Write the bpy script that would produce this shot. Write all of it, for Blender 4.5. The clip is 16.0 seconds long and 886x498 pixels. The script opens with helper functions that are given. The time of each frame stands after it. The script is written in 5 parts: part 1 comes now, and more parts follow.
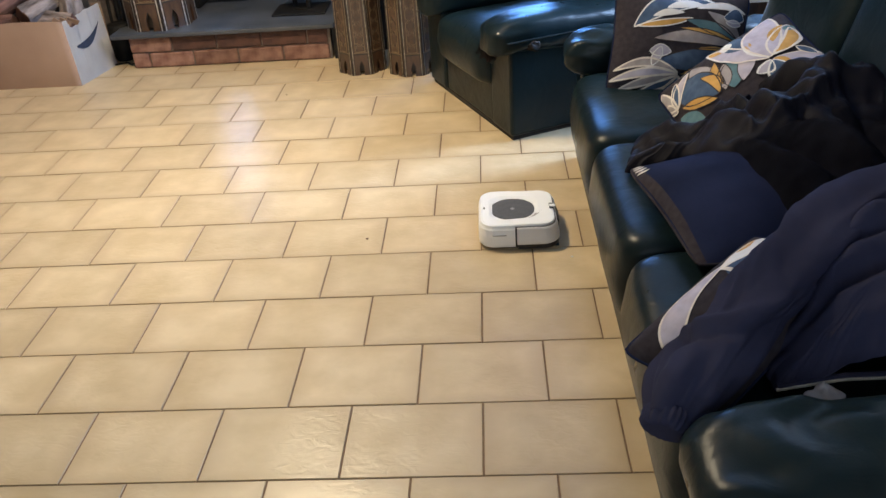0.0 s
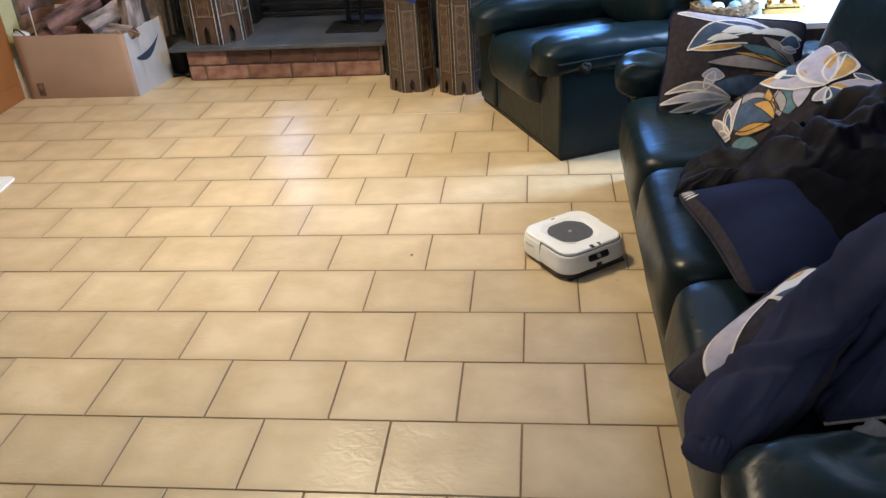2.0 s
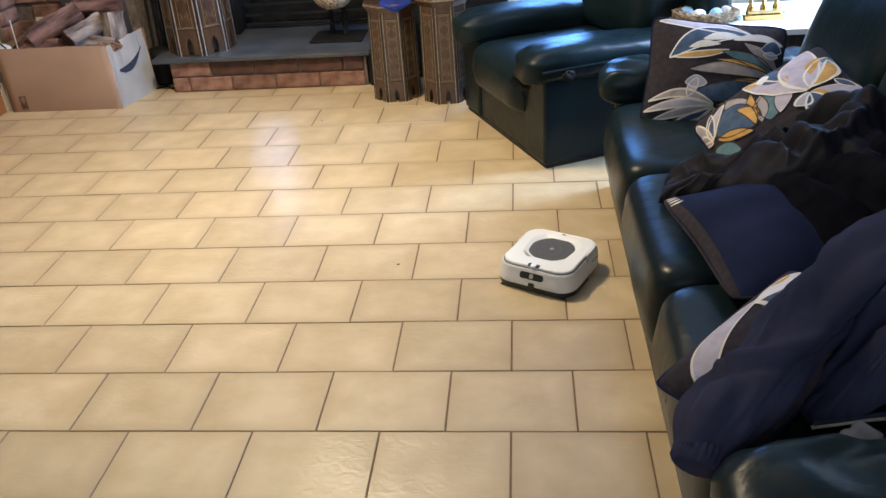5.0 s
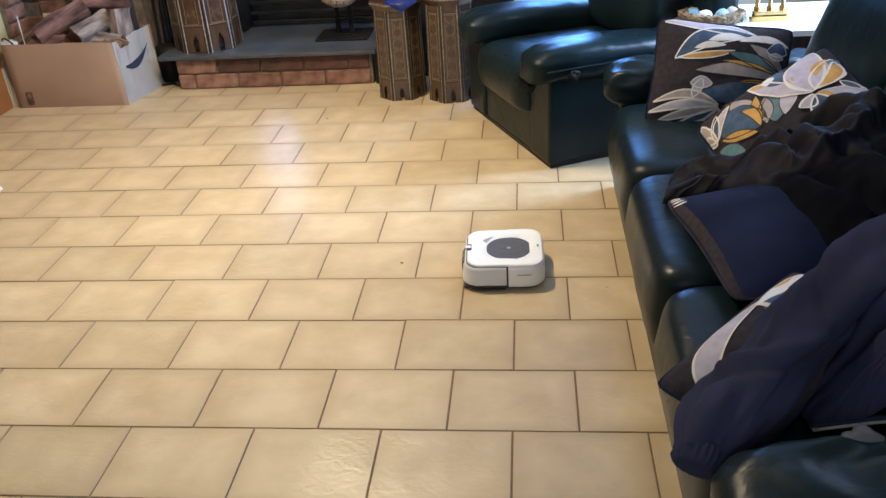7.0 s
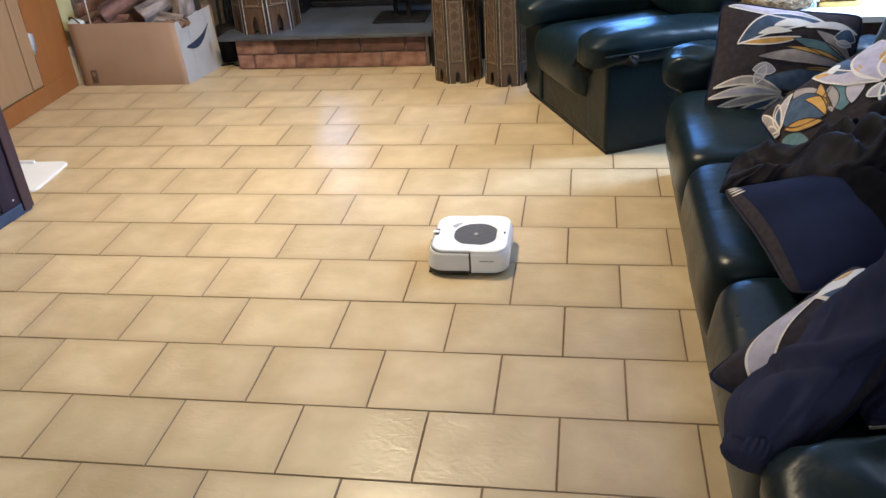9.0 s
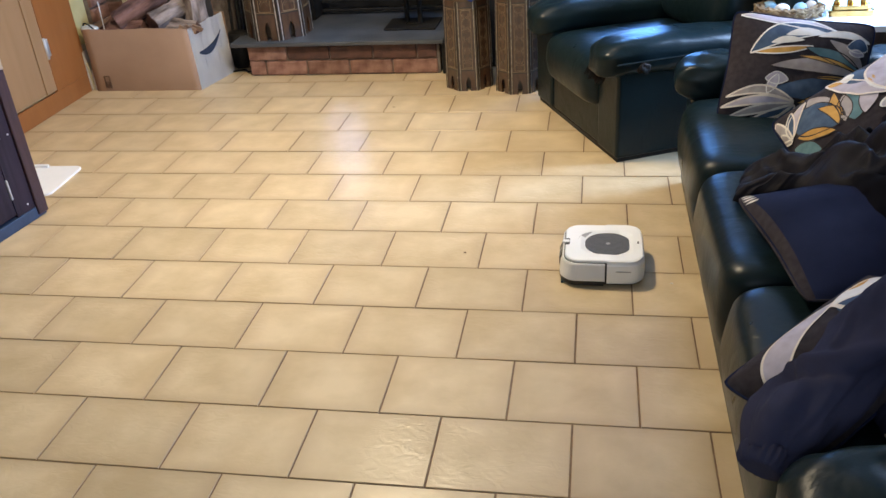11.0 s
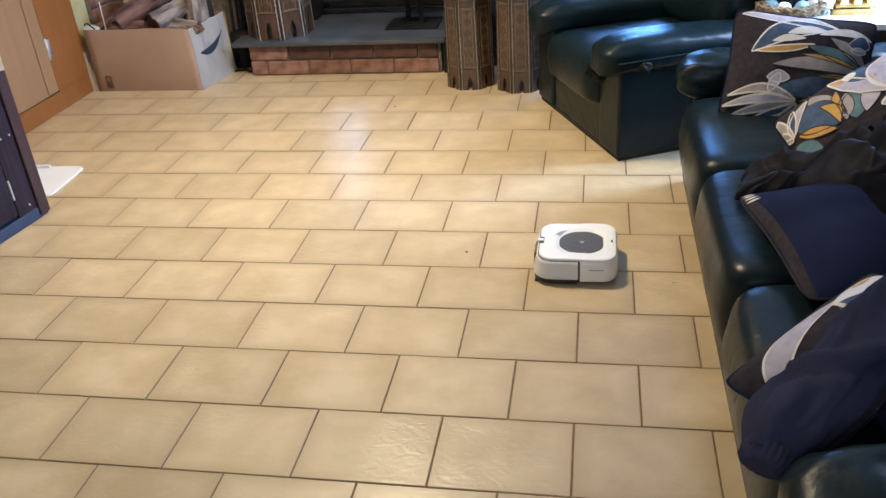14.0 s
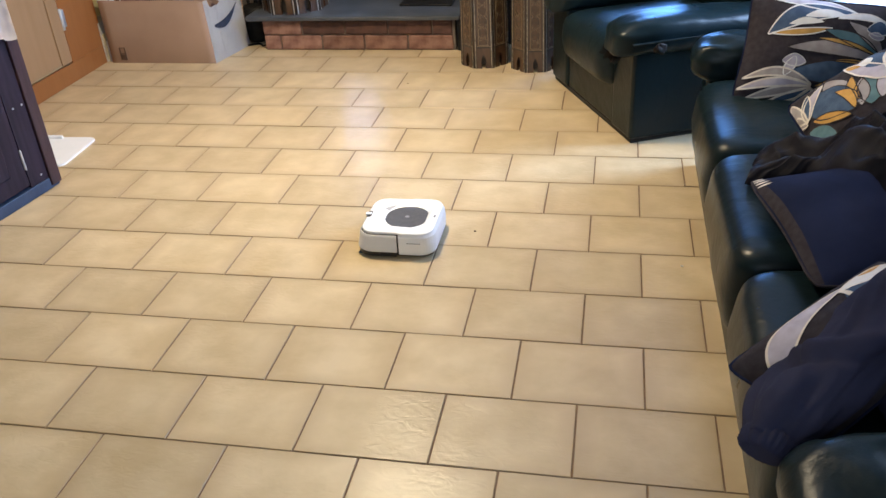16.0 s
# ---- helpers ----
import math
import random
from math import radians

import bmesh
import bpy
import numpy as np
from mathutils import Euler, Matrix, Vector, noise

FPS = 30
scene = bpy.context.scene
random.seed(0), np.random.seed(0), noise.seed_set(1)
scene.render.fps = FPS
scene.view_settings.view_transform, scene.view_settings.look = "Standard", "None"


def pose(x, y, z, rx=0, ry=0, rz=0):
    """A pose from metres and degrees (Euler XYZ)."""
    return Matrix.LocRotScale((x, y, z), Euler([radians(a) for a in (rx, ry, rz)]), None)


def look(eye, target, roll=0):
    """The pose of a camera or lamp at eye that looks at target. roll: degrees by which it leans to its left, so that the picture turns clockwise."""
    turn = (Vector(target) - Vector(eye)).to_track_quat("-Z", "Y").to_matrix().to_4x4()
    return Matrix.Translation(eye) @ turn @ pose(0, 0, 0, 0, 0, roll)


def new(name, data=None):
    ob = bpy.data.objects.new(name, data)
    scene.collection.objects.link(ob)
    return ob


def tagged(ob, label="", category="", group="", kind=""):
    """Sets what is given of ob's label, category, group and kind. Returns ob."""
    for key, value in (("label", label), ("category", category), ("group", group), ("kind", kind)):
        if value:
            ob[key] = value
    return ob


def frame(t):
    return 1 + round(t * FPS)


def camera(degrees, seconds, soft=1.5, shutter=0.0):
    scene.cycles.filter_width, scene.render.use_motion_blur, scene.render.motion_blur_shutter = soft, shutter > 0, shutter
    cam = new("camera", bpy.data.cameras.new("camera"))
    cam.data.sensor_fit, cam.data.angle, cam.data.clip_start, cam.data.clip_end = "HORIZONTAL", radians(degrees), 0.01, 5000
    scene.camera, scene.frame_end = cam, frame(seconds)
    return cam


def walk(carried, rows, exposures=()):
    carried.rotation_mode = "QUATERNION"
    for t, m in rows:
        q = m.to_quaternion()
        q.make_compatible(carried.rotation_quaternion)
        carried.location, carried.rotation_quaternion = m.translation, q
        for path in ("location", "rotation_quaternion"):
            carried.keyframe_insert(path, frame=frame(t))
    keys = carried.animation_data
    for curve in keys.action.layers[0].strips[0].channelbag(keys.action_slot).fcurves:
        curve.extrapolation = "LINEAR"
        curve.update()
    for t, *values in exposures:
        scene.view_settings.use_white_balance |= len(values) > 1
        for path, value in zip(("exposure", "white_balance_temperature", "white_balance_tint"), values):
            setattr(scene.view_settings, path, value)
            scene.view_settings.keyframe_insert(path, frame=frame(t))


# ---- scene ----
cam = camera(55.6, 16.0)
PATH = [
    (0, (0.375, -1.613, 1.406), (0.251, 0.104, 0.388), -4.3),
    (0.5, (0.373, -1.611, 1.405), (0.244, 0.119, 0.411), -3.6),
    (1, (0.373, -1.613, 1.406), (0.146, 0.113, 0.421), -3.7),
    (1.5, (0.374, -1.613, 1.406), (0.127, 0.113, 0.427), -4.0),
    (2, (0.374, -1.616, 1.408), (0.147, 0.116, 0.433), -4.0),
    (2.5, (0.374, -1.616, 1.408), (0.161, 0.114, 0.427), -3.9),
    (3, (0.374, -1.616, 1.408), (0.163, 0.113, 0.424), -4.0),
    (3.5, (0.374, -1.613, 1.406), (0.16, 0.122, 0.434), -4.1),
    (4, (0.374, -1.613, 1.407), (0.169, 0.131, 0.45), -4.3),
    (6.5, (0.376, -1.615, 1.408), (0.19, 0.129, 0.446), -4.0),
    (7, (0.378, -1.615, 1.408), (0.172, 0.127, 0.448), -3.9),
    (7.5, (0.381, -1.615, 1.408), (0.12, 0.116, 0.44), -4.1),
    (8, (0.384, -1.616, 1.409), (0.063, 0.096, 0.424), -4.5),
    (8.5, (0.385, -1.616, 1.409), (0.023, 0.083, 0.418), -4.8),
    (8.7, (0.383, -1.615, 1.408), (0.056, 0.091, 0.417), -4.5),
    (11, (0.361, -1.629, 1.414), (0.019, 0.085, 0.443), -4.3),
    (11.5, (0.361, -1.628, 1.413), (0.021, 0.086, 0.441), -4.4),
    (12, (0.361, -1.627, 1.413), (0.014, 0.085, 0.439), -4.6),
    (12.5, (0.361, -1.63, 1.414), (0.009, 0.084, 0.445), -4.7),
    (13, (0.361, -1.631, 1.415), (0.01, 0.085, 0.448), -4.6),
    (13.5, (0.361, -1.627, 1.413), (0.013, 0.085, 0.439), -4.5),
    (14, (0.363, -1.628, 1.413), (0.016, 0.085, 0.441), -4.5),
    (14.5, (0.366, -1.631, 1.415), (0.009, 0.083, 0.449), -4.5),
    (15, (0.371, -1.634, 1.417), (-0.004, 0.081, 0.459), -4.6),
    (15.5, (0.374, -1.632, 1.416), (-0.014, 0.074, 0.447), -4.5),
    (16, (0.376, -1.623, 1.41), (0.002, 0.06, 0.396), -3.8),
]
walk(cam, [(t, look(eye, target, roll)) for t, eye, target, roll in PATH])

# ---- world and lights ----
world = bpy.data.worlds.new("world")
scene.world = world
world.use_nodes = True
_nt = world.node_tree
_sky = _nt.nodes.new("ShaderNodeTexSky")
_sky.sky_type, _sky.sun_disc = "NISHITA", False
_sky.sun_elevation, _sky.sun_rotation = radians(35), radians(30)
_nt.links.new(_sky.outputs[0], _nt.nodes["Background"].inputs[0])
_nt.nodes["Background"].inputs[1].default_value = 0.12


def lamp(name, kind, m, energy, color, size=0.3, size_y=None):
    d = bpy.data.lights.new(name, kind)
    d.energy, d.color = energy, color
    if kind == "AREA":
        d.shape = "RECTANGLE" if size_y else "DISK"
        d.size = size
        if size_y:
            d.size_y = size_y
    else:
        d.shadow_soft_size = size
    ob = new(name, d)
    ob.matrix_world = m
    return ob


LAMP_AT = (-0.62, 1.40, 2.36)
lamp("ceiling_lamp_light", "AREA", look(LAMP_AT, (LAMP_AT[0], LAMP_AT[1] + 0.001, 0)), 58, (1.0, 0.82, 0.55), 0.24).data.spread = radians(160)
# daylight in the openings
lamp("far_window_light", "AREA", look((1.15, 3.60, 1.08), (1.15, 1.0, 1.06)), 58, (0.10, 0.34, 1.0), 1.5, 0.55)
lamp("east_window_light", "AREA", look((2.04, 2.05, 1.30), (-1.9, 2.6, 0.2)), 116, (0.42, 0.62, 1.0), 0.8, 1.3).data.spread = radians(145)
lamp("near_window_light", "AREA", look((0.55, -2.92, 1.5), (0.5, 0.5, 0.3)), 19, (0.78, 0.87, 1.0), 2.4, 1.2)
scene.view_settings.exposure = -0.12


# ---- materials ----
def material(name, c1, c2=None, scale=8.0, rough=0.5, bump=0.0, bscale=60.0, metallic=0.0, stretch=(1, 1, 1), rand=0.0, rough2=None, coat=0.0, detail=5.0, sharp=(0.35, 0.65), spec=0.5):
    m = bpy.data.materials.new(name)
    m.use_nodes = True
    nt, p = m.node_tree, m.node_tree.nodes["Principled BSDF"]
    c2 = c2 or c1
    tc = nt.nodes.new("ShaderNodeTexCoord")
    mp = nt.nodes.new("ShaderNodeMapping")
    mp.inputs["Scale"].default_value = stretch
    nt.links.new(tc.outputs["Object"], mp.inputs[0])
    n = nt.nodes.new("ShaderNodeTexNoise")
    n.inputs["Scale"].default_value, n.inputs["Detail"].default_value = scale, detail
    nt.links.new(mp.outputs[0], n.inputs["Vector"])
    r = nt.nodes.new("ShaderNodeValToRGB")
    r.color_ramp.elements[0].position, r.color_ramp.elements[1].position = sharp
    r.color_ramp.elements[0].color, r.color_ramp.elements[1].color = (*c1, 1), (*c2, 1)
    nt.links.new(n.outputs[0], r.inputs[0])
    col = r.outputs[0]
    if rand:
        oi = nt.nodes.new("ShaderNodeObjectInfo")
        mr = nt.nodes.new("ShaderNodeMapRange")
        mr.inputs[3].default_value, mr.inputs[4].default_value = 1 - rand, 1 + rand
        nt.links.new(oi.outputs["Random"], mr.inputs[0])
        hs = nt.nodes.new("ShaderNodeHueSaturation")
        nt.links.new(mr.outputs[0], hs.inputs["Value"])
        nt.links.new(col, hs.inputs["Color"])
        col = hs.outputs[0]
    nt.links.new(col, p.inputs["Base Color"])
    p.inputs["Metallic"].default_value = metallic
    p.inputs["Roughness"].default_value = rough
    p.inputs["Specular IOR Level"].default_value = spec
    if coat:
        p.inputs["Coat Weight"].default_value = coat
        p.inputs["Coat Roughness"].default_value = 0.15
    if rough2 is not None:
        rr = nt.nodes.new("ShaderNodeMapRange")
        rr.inputs[3].default_value, rr.inputs[4].default_value = rough, rough2
        nt.links.new(n.outputs[0], rr.inputs[0])
        nt.links.new(rr.outputs[0], p.inputs["Roughness"])
    if bump:
        b = nt.nodes.new("ShaderNodeTexNoise")
        b.inputs["Scale"].default_value, b.inputs["Detail"].default_value = bscale, 4
        nt.links.new(mp.outputs[0], b.inputs["Vector"])
        bn = nt.nodes.new("ShaderNodeBump")
        bn.inputs["Strength"].default_value, bn.inputs["Distance"].default_value = bump, 0.004
        nt.links.new(b.outputs[0], bn.inputs["Height"])
        nt.links.new(bn.outputs[0], p.inputs["Normal"])
    return m


def tile_material():
    """Glazed beige stoneware: mottled, browner towards each tile's own rim, with a slate-like relief."""
    m = bpy.data.materials.new("tile_glaze")
    m.use_nodes = True
    nt, p = m.node_tree, m.node_tree.nodes["Principled BSDF"]
    N, L = nt.nodes.new, nt.links.new
    tc, oi = N("ShaderNodeTexCoord"), N("ShaderNodeObjectInfo")
    off = N("ShaderNodeVectorMath")
    off.operation = "MULTIPLY_ADD"
    L(oi.outputs["Location"], off.inputs[0])
    off.inputs[1].default_value = (3.7, 5.3, 0)
    L(tc.outputs["Object"], off.inputs[2])
    n1 = N("ShaderNodeTexNoise")
    n1.inputs["Scale"].default_value, n1.inputs["Detail"].default_value = 7, 5
    L(off.outputs[0], n1.inputs["Vector"])
    r1 = N("ShaderNodeValToRGB")
    r1.color_ramp.elements[0].position, r1.color_ramp.elements[1].position = 0.34, 0.66
    r1.color_ramp.elements[0].color, r1.color_ramp.elements[1].color = (0.515, 0.395, 0.230, 1), (0.64, 0.512, 0.325, 1)
    L(n1.outputs[0], r1.inputs[0])
    # rim
    ab = N("ShaderNodeVectorMath")
    ab.operation = "ABSOLUTE"
    L(tc.outputs["Object"], ab.inputs[0])
    dv = N("ShaderNodeVectorMath")
    dv.operation = "DIVIDE"
    L(ab.outputs[0], dv.inputs[0])
    dv.inputs[1].default_value = (0.162, 0.121, 1)
    sx = N("ShaderNodeSeparateXYZ")
    L(dv.outputs[0], sx.inputs[0])
    mx = N("ShaderNodeMath")
    mx.operation = "MAXIMUM"
    L(sx.outputs[0], mx.inputs[0]), L(sx.outputs[1], mx.inputs[1])
    wob = N("ShaderNodeMath")
    wob.operation = "MULTIPLY_ADD"
    L(n1.outputs[0], wob.inputs[0])
    wob.inputs[1].default_value = 0.5
    L(mx.outputs[0], wob.inputs[2])
    mr = N("ShaderNodeMapRange")
    mr.inputs[1].default_value, mr.inputs[2].default_value, mr.inputs[3].default_value, mr.inputs[4].default_value = 0.95, 1.36, 0.0, 0.48
    L(wob.outputs[0], mr.inputs[0])
    mix = N("ShaderNodeMix")
    mix.data_type = "RGBA"
    L(mr.outputs[0], mix.inputs[0]), L(r1.outputs[0], mix.inputs[6])
    mix.inputs[7].default_value = (0.36, 0.245, 0.135, 1)
    rv = N("ShaderNodeMapRange")
    rv.inputs[3].default_value, rv.inputs[4].default_value = 0.92, 1.07
    L(oi.outputs["Random"], rv.inputs[0])
    hs = N("ShaderNodeHueSaturation")
    L(rv.outputs[0], hs.inputs["Value"]), L(mix.outputs[2], hs.inputs["Color"])
    L(hs.outputs[0], p.inputs["Base Color"])
    n2 = N("ShaderNodeTexNoise")
    n2.inputs["Scale"].default_value, n2.inputs["Detail"].default_value = 22, 4
    n2.inputs["Distortion"].default_value = 1.2
    st = N("ShaderNodeMapping")
    st.inputs["Scale"].default_value, st.inputs["Rotation"].default_value = (1.1, 1.9, 1), (0, 0, 0.7)
    L(off.outputs[0], st.inputs[0]), L(st.outputs[0], n2.inputs["Vector"])
    n3 = N("ShaderNodeTexNoise")
    n3.inputs["Scale"].default_value = 5
    L(off.outputs[0], n3.inputs["Vector"])
    pw = N("ShaderNodeMapRange")
    pw.inputs[1].default_value, pw.inputs[2].default_value, pw.inputs[3].default_value = 0.3, 0.8, 0.12
    pw.interpolation_type = "SMOOTHSTEP"
    L(n3.outputs[0], pw.inputs[0])
    mu = N("ShaderNodeMath")
    mu.operation = "MULTIPLY"
    L(n2.outputs[0], mu.inputs[0]), L(pw.outputs[0], mu.inputs[1])
    bn = N("ShaderNodeBump")
    bn.inputs["Strength"].default_value, bn.inputs["Distance"].default_value = 0.42, 0.005
    L(mu.outputs[0], bn.inputs["Height"]), L(bn.outputs[0], p.inputs["Normal"])
    ro = N("ShaderNodeMapRange")
    ro.inputs[3].default_value, ro.inputs[4].default_value = 0.285, 0.38
    L(n1.outputs[0], ro.inputs[0]), L(ro.outputs[0], p.inputs["Roughness"])
    return m


def leather_material():
    """Dark green hide: mottled dye, fine grain, and shallow creases that break up the sheen."""
    m = bpy.data.materials.new("green_leather")
    m.use_nodes = True
    nt, p = m.node_tree, m.node_tree.nodes["Principled BSDF"]
    N, L = nt.nodes.new, nt.links.new
    tc = N("ShaderNodeTexCoord")

    def tex(scale, detail=4, distortion=0.0):
        n = N("ShaderNodeTexNoise")
        n.inputs["Scale"].default_value, n.inputs["Detail"].default_value, n.inputs["Distortion"].default_value = scale, detail, distortion
        L(tc.outputs["Object"], n.inputs["Vector"])
        return n.outputs[0]
    dye = tex(4)
    r = N("ShaderNodeValToRGB")
    r.color_ramp.elements[0].position, r.color_ramp.elements[1].position = 0.32, 0.68
    r.color_ramp.elements[0].color, r.color_ramp.elements[1].color = (0.0042, 0.0110, 0.0140, 1), (0.0080, 0.0178, 0.0215, 1)
    L(dye, r.inputs[0]), L(r.outputs[0], p.inputs["Base Color"])
    ro = N("ShaderNodeMapRange")
    ro.inputs[3].default_value, ro.inputs[4].default_value = 0.22, 0.40
    L(tex(9), ro.inputs[0]), L(ro.outputs[0], p.inputs["Roughness"])
    p.inputs["Specular IOR Level"].default_value = 0.22
    crease = N("ShaderNodeBump")
    crease.inputs["Strength"].default_value, crease.inputs["Distance"].default_value = 0.38, 0.006
    L(tex(13, 3, 0.8), crease.inputs["Height"])
    grain = N("ShaderNodeBump")
    grain.inputs["Strength"].default_value, grain.inputs["Distance"].default_value = 0.10, 0.003
    L(tex(330), grain.inputs["Height"]), L(crease.outputs[0], grain.inputs["Normal"]), L(grain.outputs[0], p.inputs["Normal"])
    return m


def glow(name, color, strength):
    m = bpy.data.materials.new(name)
    m.use_nodes = True
    p = m.node_tree.nodes["Principled BSDF"]
    p.inputs["Base Color"].default_value = (*color, 1)
    p.inputs["Emission Color"].default_value = (*color, 1)
    p.inputs["Emission Strength"].default_value = strength
    return m


def glass():
    m = bpy.data.materials.new("window_glass")
    m.use_nodes = True
    p = m.node_tree.nodes["Principled BSDF"]
    p.inputs["Transmission Weight"].default_value, p.inputs["Roughness"].default_value, p.inputs["IOR"].default_value = 1, 0.0, 1.45
    return m


TILE = tile_material()
GROUT = material("grout", (0.17, 0.105, 0.058), (0.26, 0.17, 0.10), 30, 0.8, 0.3, 200)
PLASTER = material("plaster", (0.62, 0.58, 0.48), (0.68, 0.64, 0.54), 3, 0.8, 0.15, 90)
YELLOW_WALL = material("yellow_wall", (0.52, 0.46, 0.22), (0.60, 0.54, 0.28), 6, 0.75, 0.2, 60)
CEIL = material("ceiling_paint", (0.72, 0.70, 0.66), (0.76, 0.74, 0.70), 4, 0.85, 0.1, 90)
BRICK = material("brick_clay", (0.15, 0.065, 0.046), (0.33, 0.185, 0.14), 14, 0.8, 0.7, 70, rand=0.18)
BRICK_DARK = material("brick_dark", (0.060, 0.028, 0.023), (0.12, 0.056, 0.042), 14, 0.75, 0.7, 70, rand=0.2)
MORTAR = material("mortar", (0.13, 0.10, 0.085), (0.21, 0.17, 0.145), 30, 0.9, 0.5, 120)
SLATE = material("slate", (0.048, 0.056, 0.070), (0.085, 0.093, 0.108), 6, 0.42, 0.3, 45)
SLATE_DARK = material("sign_slate", (0.045, 0.042, 0.045), (0.075, 0.07, 0.072), 10, 0.6, 0.2, 60)
MATT_BLACK = material("black_iron", (0.010, 0.010, 0.011), (0.022, 0.021, 0.020), 12, 0.5, 0.2, 60, spec=0.15)
LEATHER = leather_material()
LEATHER_WORN = material("worn_leather", (0.016, 0.009, 0.006), (0.004, 0.008, 0.009), 26, 0.6, 0.6, 120, spec=0.15)
FELT_BASE = material("dark_lining", (0.020, 0.017, 0.015), (0.03, 0.026, 0.022), 20, 0.9, 0.3, 200)
WALNUT = material("walnut", (0.042, 0.019, 0.010), (0.085, 0.042, 0.022), 9, 0.35, 0.05, 60, stretch=(6, 6, 1), coat=0.9)
INLAY = material("bone_inlay", (0.17, 0.115, 0.058), (0.28, 0.21, 0.125), 60, 0.3, 0.1, 200, sharp=(0.2, 0.8))
# lit copy of the pearl: window light is put into its colour
PEARL_LIT = material("lit_pearl", (0.36, 0.34, 0.30), (0.78, 0.78, 0.78), 90, 0.28, 0.1, 200, metallic=0.6)
PEARL = material("pearl_inlay", (0.20, 0.165, 0.11), (0.50, 0.47, 0.41), 90, 0.33, 0.1, 200, metallic=0.75)
EBONY = material("ebony_inlay", (0.012, 0.009, 0.008), (0.025, 0.02, 0.016), 20, 0.4)
CARD = material("cardboard", (0.29, 0.185, 0.125), (0.35, 0.23, 0.16), 3, 0.8, 0.12, 120)
CARD_WHITE = material("white_board", (0.62, 0.60, 0.60), (0.70, 0.69, 0.69), 6, 0.65, 0.15, 60)
INK = material("dark_ink", (0.02, 0.028, 0.05), (0.03, 0.04, 0.07), 30, 0.6)
INK_BROWN = material("brown_ink", (0.11, 0.06, 0.035), (0.14, 0.08, 0.05), 40, 0.7)
BARK = material("bark", (0.055, 0.027, 0.024), (0.27, 0.15, 0.135), 22, 0.9, 0.9, 40, stretch=(1, 1, 0.25))
BARK_GREY = material("bark_grey", (0.08, 0.06, 0.052), (0.34, 0.28, 0.26), 24, 0.9, 0.9, 40, stretch=(1, 1, 0.3))
LOGEND = material("log_end", (0.07, 0.03, 0.022), (0.13, 0.06, 0.04), 20, 0.85, 0.4, 80)
PINE = material("pine", (0.31, 0.185, 0.09), (0.38, 0.235, 0.125), 4, 0.38, 0.06, 60, stretch=(5, 5, 0.6), sharp=(0.15, 0.85))
POLISHED = material("polished_steel", (0.66, 0.67, 0.69), (0.72, 0.73, 0.75), 6, 0.20, metallic=1.0)
ORANGE_WOOD = material("orange_wood", (0.27, 0.098, 0.028), (0.33, 0.13, 0.04), 4, 0.30, 0.06, 60, stretch=(5, 5, 0.6), sharp=(0.15, 0.85))
STEEL = material("steel", (0.55, 0.56, 0.58), (0.65, 0.66, 0.68), 30, 0.35, metallic=0.3)
NAVY_WOOD = material("stained_wood", (0.014, 0.010, 0.018), (0.030, 0.020, 0.034), 5, 0.42, 0.12, 60, stretch=(8, 8, 0.8), spec=0.2)
NAVY_POST = material("stained_post", (0.026, 0.012, 0.016), (0.05, 0.024, 0.03), 5, 0.35, 0.12, 60, stretch=(8, 8, 0.8))
BLUE_TRIM = material("blue_trim", (0.018, 0.035, 0.075), (0.03, 0.055, 0.11), 10, 0.5, 0.2, 60)
WHITE_CLOTH = material("white_cloth", (0.62, 0.54, 0.50), (0.70, 0.62, 0.58), 20, 0.9, 0.4, 300)
WHITE_PLASTIC = material("white_plastic", (0.86, 0.88, 0.90), (0.90, 0.91, 0.93), 10, 0.32)
WHITE_MATT = material("white_plastic_matt", (0.72, 0.72, 0.73), (0.75, 0.75, 0.76), 10, 0.45)
GREY_DISC = material("grey_disc", (0.085, 0.085, 0.09), (0.105, 0.105, 0.11), 60, 0.38, 0.1, 400)
DARK_PLASTIC = material("dark_plastic", (0.012, 0.012, 0.013), (0.018, 0.018, 0.02), 30, 0.35)
TEAL_PAD = material("mop_pad", (0.01, 0.03, 0.05), (0.02, 0.05, 0.07), 60, 0.9, 0.4, 300)
GREY_MARK = material("grey_mark", (0.35, 0.35, 0.36), (0.4, 0.4, 0.41), 40, 0.5)
COTTON_DARK = material("charcoal_cotton", (0.034, 0.029, 0.036), (0.050, 0.043, 0.051), 60, 0.92, 0.5, 700, spec=0.15)
COTTON_NAVY = material("navy_cotton", (0.025, 0.027, 0.054), (0.040, 0.042, 0.078), 5, 0.9, 0.5, 700, spec=0.06)
COTTON_BACK = material("cushion_back_cotton", (0.012, 0.017, 0.046), (0.020, 0.027, 0.068), 6, 0.9, 0.5, 700, spec=0.06)
HOODIE = material("black_fleece", (0.005, 0.005, 0.008), (0.009, 0.009, 0.013), 18, 0.95, 0.6, 500, spec=0.03)
TWILL = material("black_twill", (0.0042, 0.0038, 0.0080), (0.0078, 0.0070, 0.0135), 6, 0.55, 0.3, 600, spec=0.13)
LINING = material("grey_lining", (0.35, 0.35, 0.40), (0.45, 0.45, 0.50), 20, 0.9, 0.4, 300)
ZIP = material("zip_metal", (0.50, 0.48, 0.43), (0.66, 0.63, 0.57), 80, 0.35)
P_CREAM = material("cream_print", (0.726, 0.660, 0.594), (0.814, 0.759, 0.693), 60, 0.9, 0.3, 700)
